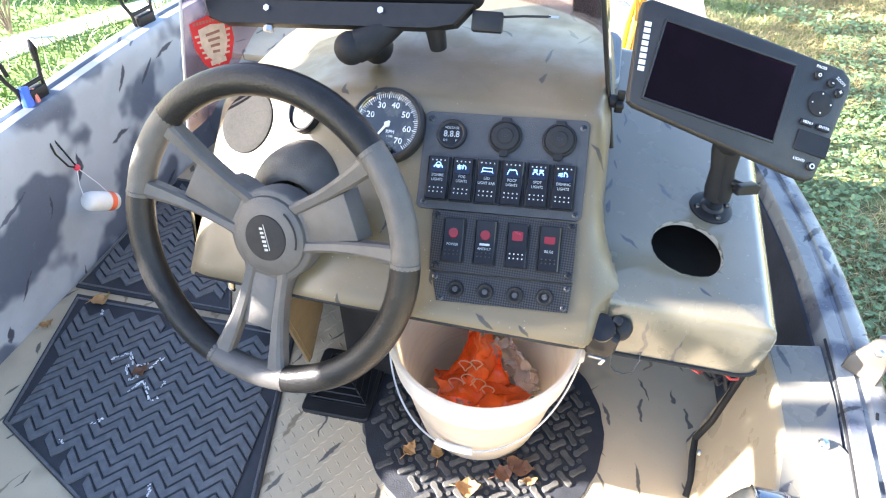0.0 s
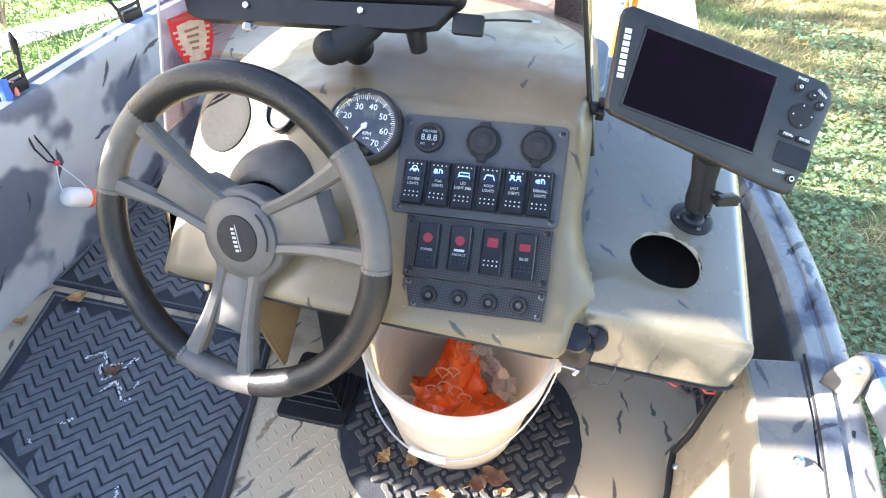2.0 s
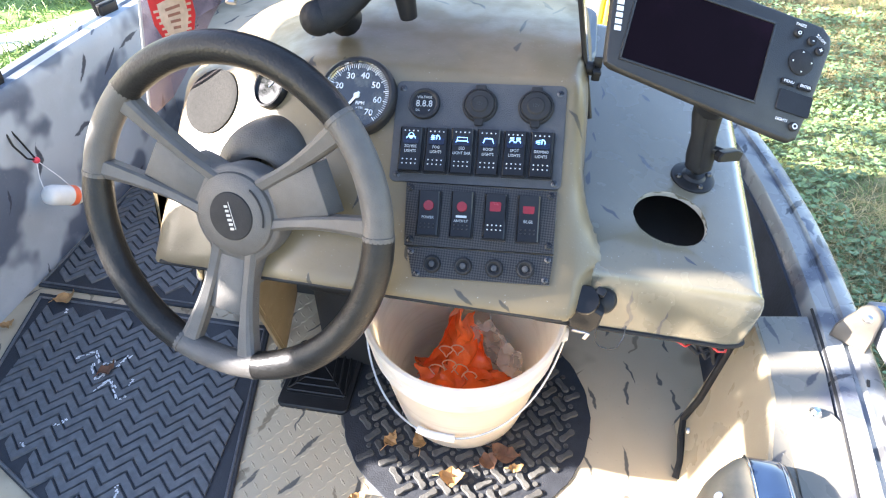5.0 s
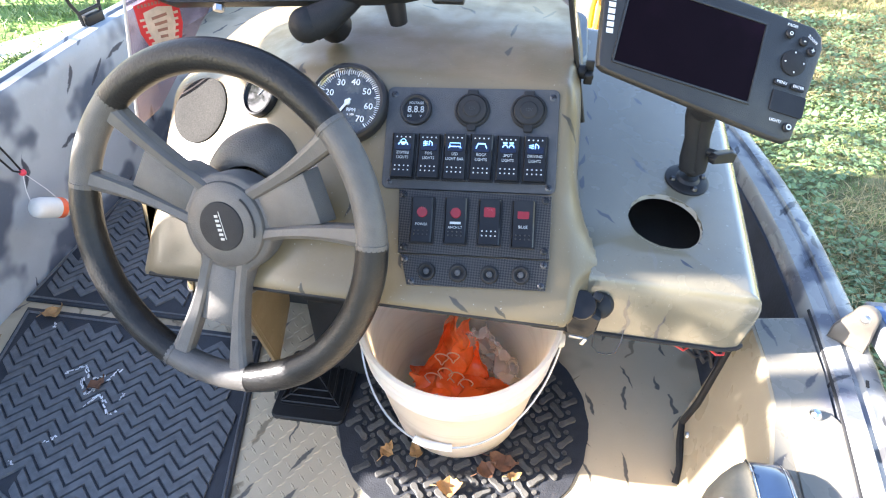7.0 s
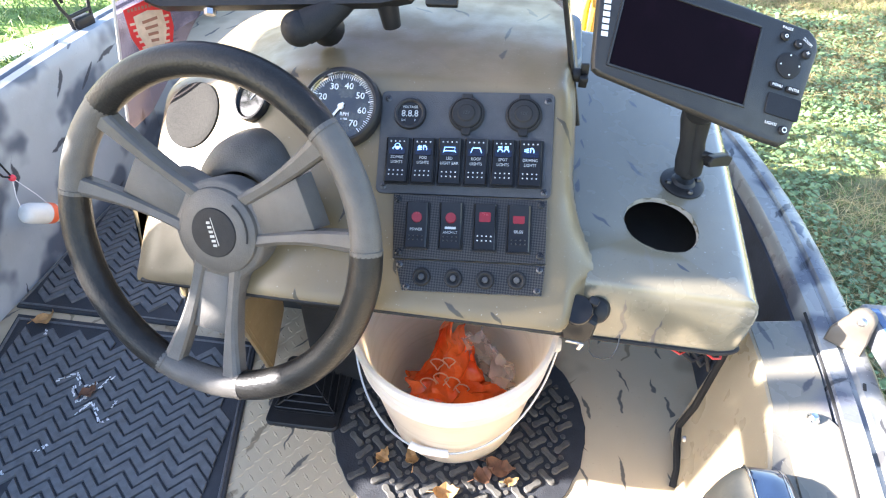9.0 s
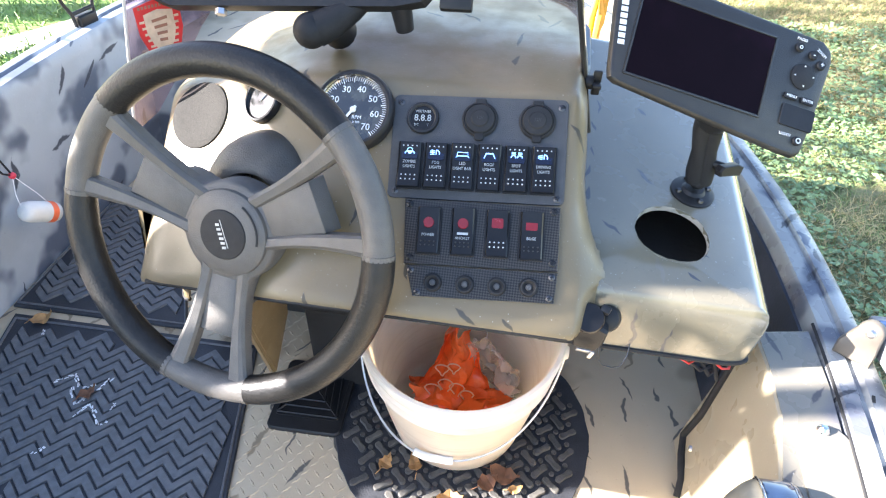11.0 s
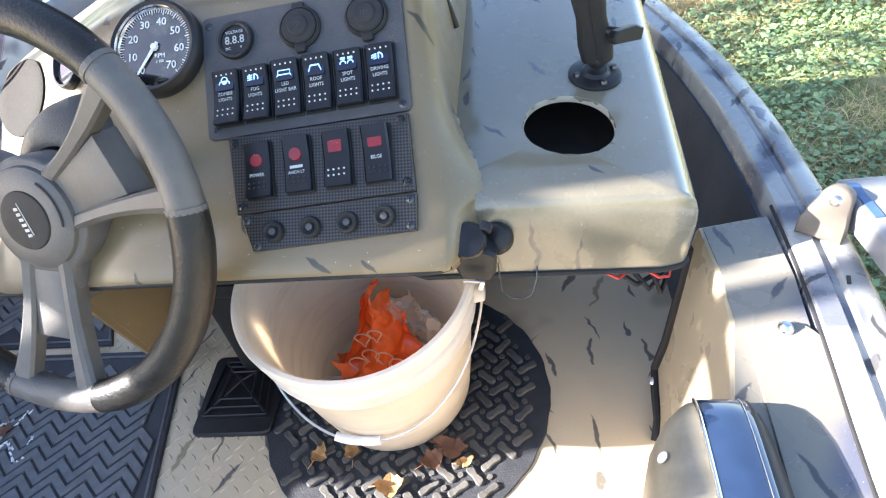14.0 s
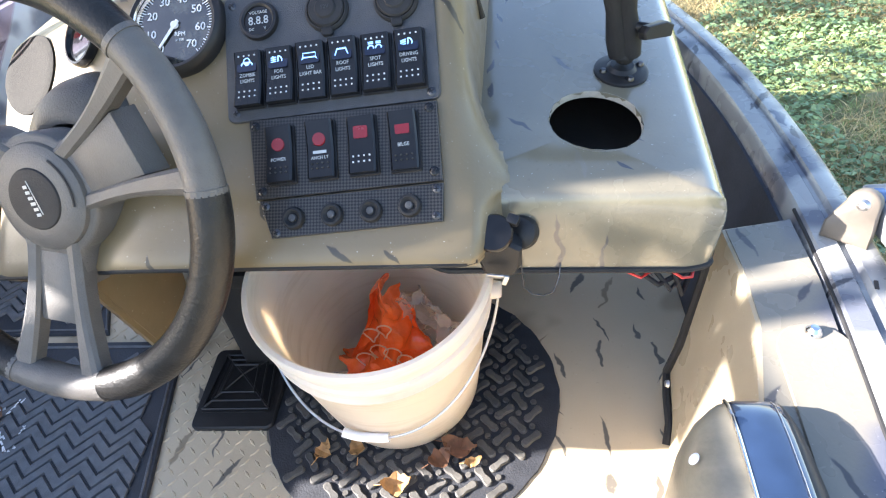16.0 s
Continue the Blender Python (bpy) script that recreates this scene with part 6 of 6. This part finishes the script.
def bobber():
    ob = thing("float_tackle", "white and red float on a line tied to the rod rack", "fishing float")
    bm = B()
    M = Matrix.Translation((-0.915, 1.004, 0.181)) @ pose(0, 0, 0, 0, 0, 0) @ frame_of((0, 0, 0), (0, 0.3, 1), (0.15, 0.80, -0.58))
    add_lathe(bm, [(0.0, -0.043), (0.012, -0.0425), (0.020, -0.037), (0.0225, -0.026), (0.0225, 0.026), (0.020, 0.037), (0.012, 0.0425), (0.0, 0.043)], M, 28)
    part("float", bm, mat("white foam", (0.74, 0.72, 0.68), 0.5, 0, 0.08, 60, 0.2, 200, (0.35, 0.3, 0.25), 30, 0.3), ob, smooth=50)
    bm = B()
    add_lathe(bm, [(0.0229, 0.012), (0.0231, 0.018), (0.0229, 0.026)], M, 28)
    part("band", bm, mat("orange band", (0.85, 0.16, 0.06), 0.4, 0, 0.1, 40, 0), ob, "orange band")
    bm = B()
    bmesh.ops.create_uvsphere(bm, u_segments=16, v_segments=10, radius=0.0075, matrix=Matrix.Translation((-0.948, 1.012, 0.263)))
    part("bead", bm, mat("red bead", (0.75, 0.05, 0.08), 0.3, 0, 0.1, 40, 0), ob, "red bead", smooth=60)
    bm = B()
    add_tube(bm, [(-0.962, 0.988, 0.362), (-0.950, 0.980, 0.318), (-0.946, 0.992, 0.280), (-0.948, 1.012, 0.263)], 0.0022, 6)
    add_tube(bm, [(-0.960, 0.994, 0.362), (-0.952, 1.004, 0.308), (-0.948, 1.012, 0.267)], 0.0022, 6)
    part("cord", bm, M_BLACK, ob, "black cord")
    bm = B()
    add_tube(bm, [(-0.948, 1.012, 0.263), (-0.938, 0.990, 0.232), (-0.922, 0.972, 0.202)], 0.0009, 5)
    add_tube(bm, [(-0.948, 1.012, 0.263), (-0.930, 1.030, 0.210), (-0.907, 1.038, 0.158)], 0.0009, 5)
    part("line", bm, M_WHITE, ob, "thin pale line")
    bm = B()
    add_tube(bm, [(-0.985, 1.010, 0.455), (-0.974, 0.995, 0.41), (-0.962, 0.988, 0.357)], [0.010, 0.012, 0.007], 10)
    part("blue_sleeve", bm, mat("blue ribbon", (0.05, 0.14, 0.62), 0.4, 0, 0.15, 40, 0.1), ob, "blue ribbon sleeve")
    bm = B()
    add_tube(bm, [(-0.978, 1.024, 0.445), (-0.968, 1.014, 0.41), (-0.960, 1.002, 0.366)], [0.004, 0.007, 0.005], 8)
    part("red_sleeve", bm, mat("red and white ribbon", (0.75, 0.22, 0.15), 0.4, 0, 0.15, 40, 0.1, dirt=(0.8, 0.75, 0.7), dscale=50, damount=0.8), ob, "red and white ribbon")
    return ob


bobber()


def bow_parts():
    ob = thing("bow_deck", "raised tan front deck with a dark plate for the shade of a locker opening", "boat deck")
    bm = B()
    add_box(bm, (1.45, 0.9, 0.02), pose(-0.28, 1.98, 0.30), 0.004)
    part("deck", bm, M_FLOOR, ob)
    bm = B()
    add_box(bm, (1.40, 0.015, 0.29), pose(-0.29, 1.54, 0.146), 0.002)
    part("riser", bm, M_HULL, ob)
    # Flat dark plate on the riser; the opening's shade is only its colour.
    bm = B()
    add_box(bm, (0.30, 0.01, 0.16), pose(-0.66, 1.53, 0.17), 0.002)
    part("locker_opening", bm, M_VOID_SHADE, ob, "dark plate for the shade of a locker opening")
    return ob


bow_parts()


M_HATCH = mat("blue-grey hatch plastic", (0.16, 0.185, 0.20), 0.42, 0, 0.15, 40, 0.2, 300, (0.26, 0.27, 0.27), 9, 0.4)


def hatch_cushion():
    ob = thing("hatch_cover", "blue-grey rounded hatch cover on the console wing", "hatch", at=pose(0.128, 1.245, wing_top(0.128, 1.245) - 0.002, 8.3, 6.3, 2))
    bm = B()
    add_prism(bm, rrect(0.092, 0.175, 0.026, 6), 0.0, 0.020, inset=0.006)
    part("lid", bm, M_HATCH, ob)
    bm = B()
    add_prism(bm, rrect(0.064, 0.145, 0.018, 6), 0.018, 0.023, inset=0.002)
    part("raised_panel", bm, M_HATCH, ob)
    return ob


hatch_cushion()
wire("mooring_rope", "loose orange rope coiled on the front deck", [(0.20, 1.57, 0.317), (0.192, 1.585, 0.38), (0.194, 1.60, 0.46), (0.203, 1.60, 0.53), (0.212, 1.595, 0.47), (0.206, 1.58, 0.40), (0.216, 1.60, 0.45), (0.220, 1.62, 0.54), (0.214, 1.63, 0.42), (0.21, 1.64, 0.317)], 0.008, mat("orange cord", (0.9, 0.38, 0.03), 0.5, 0, 0.15, 60, 0.3))
hook_rack(0.432, 1.33, ZR + 0.012, 10, 1.2)


# ---------------------------------------------------------------- yard
def grass():
    """Blades and broad weeds on the yard either side of the boat."""
    greens = [mat("green blades", (0.20, 0.27, 0.085), 0.6, 0, 0.4, 3, 0), mat("straw blades", (0.43, 0.34, 0.16), 0.7, 0, 0.4, 3, 0), mat("weed leaves", (0.16, 0.24, 0.10), 0.55, 0, 0.4, 4, 0)]
    rng = random.Random(21)

    def blades(name, label, n, area, h, w, material, lean, gate=None):
        verts, faces = [], []
        while n > 0:
            n -= 1
            x, y = rng.uniform(*area[0]), rng.uniform(*area[1])
            g = noise.noise(Vector((x * 0.9, y * 0.9, 3.0)))
            if gate and not gate(g, x, y):
                continue
            z = -0.725 - (0.02 * max(0, -x - 3))
            a = rng.uniform(0, 6.28)
            hh = h * rng.uniform(0.5, 1.3)
            dx, dy = math.cos(a), math.sin(a)
            lx, ly = rng.uniform(-lean, lean) * hh, rng.uniform(-lean, lean) * hh
            i = len(verts)
            verts += [(x - dx * w, y - dy * w, z), (x + dx * w, y + dy * w, z), (x + dx * w * 0.7 + lx * 0.45, y + dy * w * 0.7 + ly * 0.45, z + hh * 0.6), (x - dx * w * 0.7 + lx * 0.45, y - dy * w * 0.7 + ly * 0.45, z + hh * 0.6), (x + lx, y + ly, z + hh * 0.8)]
            faces += [(i, i + 1, i + 2, i + 3), (i + 3, i + 2, i + 4)]
        me = bpy.data.meshes.new(name)
        me.from_pydata(verts, [], faces)
        me.materials.append(material)
        return tagged(new(name, me), label, "grass", kind="stuff")
    RIGHT = ((0.6, 4.6), (0.4, 6.5))
    blades("grass_green", "short green yard grass", 110000, RIGHT, 0.05, 0.0024, greens[0], 1.2, lambda g, x, y: g > -0.25)
    blades("grass_straw", "dry straw-coloured grass", 110000, RIGHT, 0.07, 0.0022, greens[1], 1.6, lambda g, x, y: g < 0.32)
    # broad weed leaves, nearly flat
    verts, faces = [], []
    for k in range(46000):
        x, y = rng.uniform(0.6, 3.6), rng.uniform(0.4, 5.0)
        if noise.noise(Vector((x * 0.8 + 4, y * 0.8, 8.0))) < -0.08:
            continue
        z = -0.725 + rng.uniform(0.01, 0.07)
        a, s = rng.uniform(0, 6.28), rng.uniform(0.008, 0.021)
        c, q = math.cos(a), math.sin(a)
        i = len(verts)
        t = rng.uniform(-0.5, 0.5)
        verts += [(x - c * s, y - q * s, z), (x + q * s * 0.6, y - c * s * 0.6, z + t * s), (x + c * s, y + q * s, z + 0.3 * s), (x - q * s * 0.6, y + c * s * 0.6, z - t * s)]
        faces += [(i, i + 1, i + 2, i + 3)]
    me = bpy.data.meshes.new("weeds")
    me.from_pydata(verts, [], faces)
    me.materials.append(greens[2])
    tagged(new("weeds", me), "low broad-leaved green weeds", "weeds", kind="stuff")
    blades("bank_grass", "bright green grass on the far bank", 60000, ((-8.0, -1.5), (1.0, 9.0)), 0.11, 0.007, greens[0], 1.0, lambda g, x, y: not inside(TRACK, x + 0.4 * g, y))




TRACK = [(-5.3, 0.7), (-5.0, 0.45), (-3.52, 2.80), (-3.18, 3.55), (-2.2, 5.1), (-2.45, 5.3), (-3.33, 3.78), (-3.80, 3.08)]


def dry_track():
    bm = B()
    add_prism(bm, TRACK, -0.90, -0.688)
    return tagged(part("dirt_track", bm, mat("pale dry dirt", (0.66, 0.62, 0.50), 0.9, 0, 0.25, 8, 0.5, 60, (0.40, 0.34, 0.2), 1.5, 0.4), smooth=0), "pale dry dirt track beside the boat", "track", kind="structure")


def bank_lawn():
    bm = B()
    add_prism(bm, [(-9, -3), (-1.25, -3), (-1.25, 9.5), (-9, 9.5)], -0.98, -0.70)
    return tagged(part("lawn", bm, mat("green lawn", (0.15, 0.25, 0.055), 0.9, 0, 0.4, 10, 0.8, 60, (0.34, 0.36, 0.14), 2.5, 0.6), smooth=0), "bright green grass bank beyond the track", "lawn", kind="structure")


dry_track()
bank_lawn()
grass()


def bare_shrub():
    ob = thing("bare_shrub", "leafless twiggy shrub on the bank", "shrub", at=pose(-3.6, 3.3, -0.66))
    rng = random.Random(2)
    bm = B()
    for k in range(9):
        a = rng.uniform(0, 6.28)
        h = rng.uniform(0.25, 0.5)
        l = rng.uniform(0.05, 0.25)
        p = [(0, 0, 0), (l * 0.4 * math.cos(a), l * 0.4 * math.sin(a), h * 0.5), (l * math.cos(a), l * math.sin(a), h)]
        add_tube(bm, p, [0.008, 0.005, 0.002], 5)
        add_tube(bm, [p[1], (p[1][0] + 0.08 * math.cos(a + 1), p[1][1] + 0.08 * math.sin(a + 1), h * 0.8)], [0.004, 0.0015], 5)
    part("branching", bm, mat("grey twig bark", (0.18, 0.14, 0.10), 0.8), ob)
    return ob


bare_shrub()


def shade_screen():
    """Unseen plank screen on posts, added to port of the boat; it throws the band of shade that lies over the helm."""
    ob = thing("shade_screen", "unseen weathered plank screen on posts, added to shade the helm", "notice board")
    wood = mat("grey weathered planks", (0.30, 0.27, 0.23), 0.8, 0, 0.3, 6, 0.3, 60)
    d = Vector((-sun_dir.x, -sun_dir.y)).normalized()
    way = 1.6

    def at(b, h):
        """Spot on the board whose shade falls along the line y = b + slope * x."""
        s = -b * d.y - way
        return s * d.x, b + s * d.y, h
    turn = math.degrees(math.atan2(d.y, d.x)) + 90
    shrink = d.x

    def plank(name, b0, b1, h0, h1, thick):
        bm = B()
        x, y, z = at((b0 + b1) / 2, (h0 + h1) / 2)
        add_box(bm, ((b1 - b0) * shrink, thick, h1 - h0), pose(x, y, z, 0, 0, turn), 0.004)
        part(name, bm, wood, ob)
    # Planks and gaps are laid out only to shape the sun patches.
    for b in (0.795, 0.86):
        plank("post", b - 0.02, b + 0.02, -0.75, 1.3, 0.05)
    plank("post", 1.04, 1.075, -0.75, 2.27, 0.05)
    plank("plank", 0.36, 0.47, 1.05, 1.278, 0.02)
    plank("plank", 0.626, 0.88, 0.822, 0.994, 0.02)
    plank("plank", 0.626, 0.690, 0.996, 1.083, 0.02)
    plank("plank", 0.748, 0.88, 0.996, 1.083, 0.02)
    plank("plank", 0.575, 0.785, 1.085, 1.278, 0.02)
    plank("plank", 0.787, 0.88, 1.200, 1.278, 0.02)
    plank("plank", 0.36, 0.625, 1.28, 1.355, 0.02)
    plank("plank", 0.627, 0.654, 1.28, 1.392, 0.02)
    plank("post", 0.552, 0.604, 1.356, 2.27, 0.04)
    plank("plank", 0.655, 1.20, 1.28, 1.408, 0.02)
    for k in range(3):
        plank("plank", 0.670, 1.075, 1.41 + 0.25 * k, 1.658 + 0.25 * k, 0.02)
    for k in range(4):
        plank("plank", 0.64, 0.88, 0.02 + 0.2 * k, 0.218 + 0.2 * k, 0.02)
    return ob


shade_screen()


def shade_tree():
    """Unseen broad tree added off to port so that its crown shades the grass beyond the boat."""
    ob = thing("tree", "unseen broad leafy tree added to shade the grass", "tree", at=pose(-6.2, 3.5, -0.75))
    rng = random.Random(17)
    bark = mat("grey-brown bark", (0.12, 0.095, 0.07), 0.9, 0, 0.35, 12, 0.8, 60)
    bm = B()
    add_tube(bm, [(0, 0, -0.1), (0.04, 0.02, 0.9), (-0.03, 0.05, 2.0), (0.02, 0.0, 3.2), (0.05, 0.02, 4.6)], [0.24, 0.19, 0.16, 0.11, 0.04], 14)
    part("trunk", bm, bark, ob, "tapered trunk", smooth=60)
    for k in range(9):
        a = radians(40 * k + rng.uniform(-15, 15))
        z = rng.uniform(2.3, 3.6)
        l = rng.uniform(1.2, 2.4)
        dx, dy = 0.5 * math.cos(a), math.sin(a)
        bm = B()
        add_tube(bm, [(0, 0, z), (dx * l * 0.4, dy * l * 0.4, z + 0.25), (dx * l * 0.75, dy * l * 0.75, z + 0.42), (dx * l, dy * l, z + 0.5)], [0.07, 0.05, 0.03, 0.012], 8)
        part("limb", bm, bark, ob, smooth=60)
    verts, faces = [], []
    while len(faces) < 3000:
        p = Vector((rng.uniform(-1, 1), rng.uniform(-1, 1), rng.uniform(-1, 1)))
        if p.length > 1.0 + 0.25 * noise.noise(p * 2.3) or noise.noise(p * 2.8 + Vector((4, 1, 2))) < -0.22:
            continue
        c = Vector((p.x * 1.3, p.y * 2.5, 3.95 + p.z * 1.25))
        d = Vector((rng.gauss(0, 1), rng.gauss(0, 1), rng.gauss(0, 1))).normalized()
        e = d.cross(Vector((rng.gauss(0, 1), rng.gauss(0, 1), rng.gauss(0, 1)))).normalized()
        l = rng.uniform(0.05, 0.09)
        i = len(verts)
        verts += [c - d * l, c + e * l * 0.5, c + d * l, c - e * l * 0.5]
        faces.append((i, i + 1, i + 2, i + 3))
    me = bpy.data.meshes.new("crown")
    me.from_pydata(verts, [], faces)
    me.materials.append(mat("tree leaves", (0.08, 0.12, 0.04), 0.6, 0, 0.4, 3, 0))
    crown = new("crown", me)
    crown.parent = ob
    tagged(crown, "green leaves", kind="stuff")
    return ob


shade_tree()
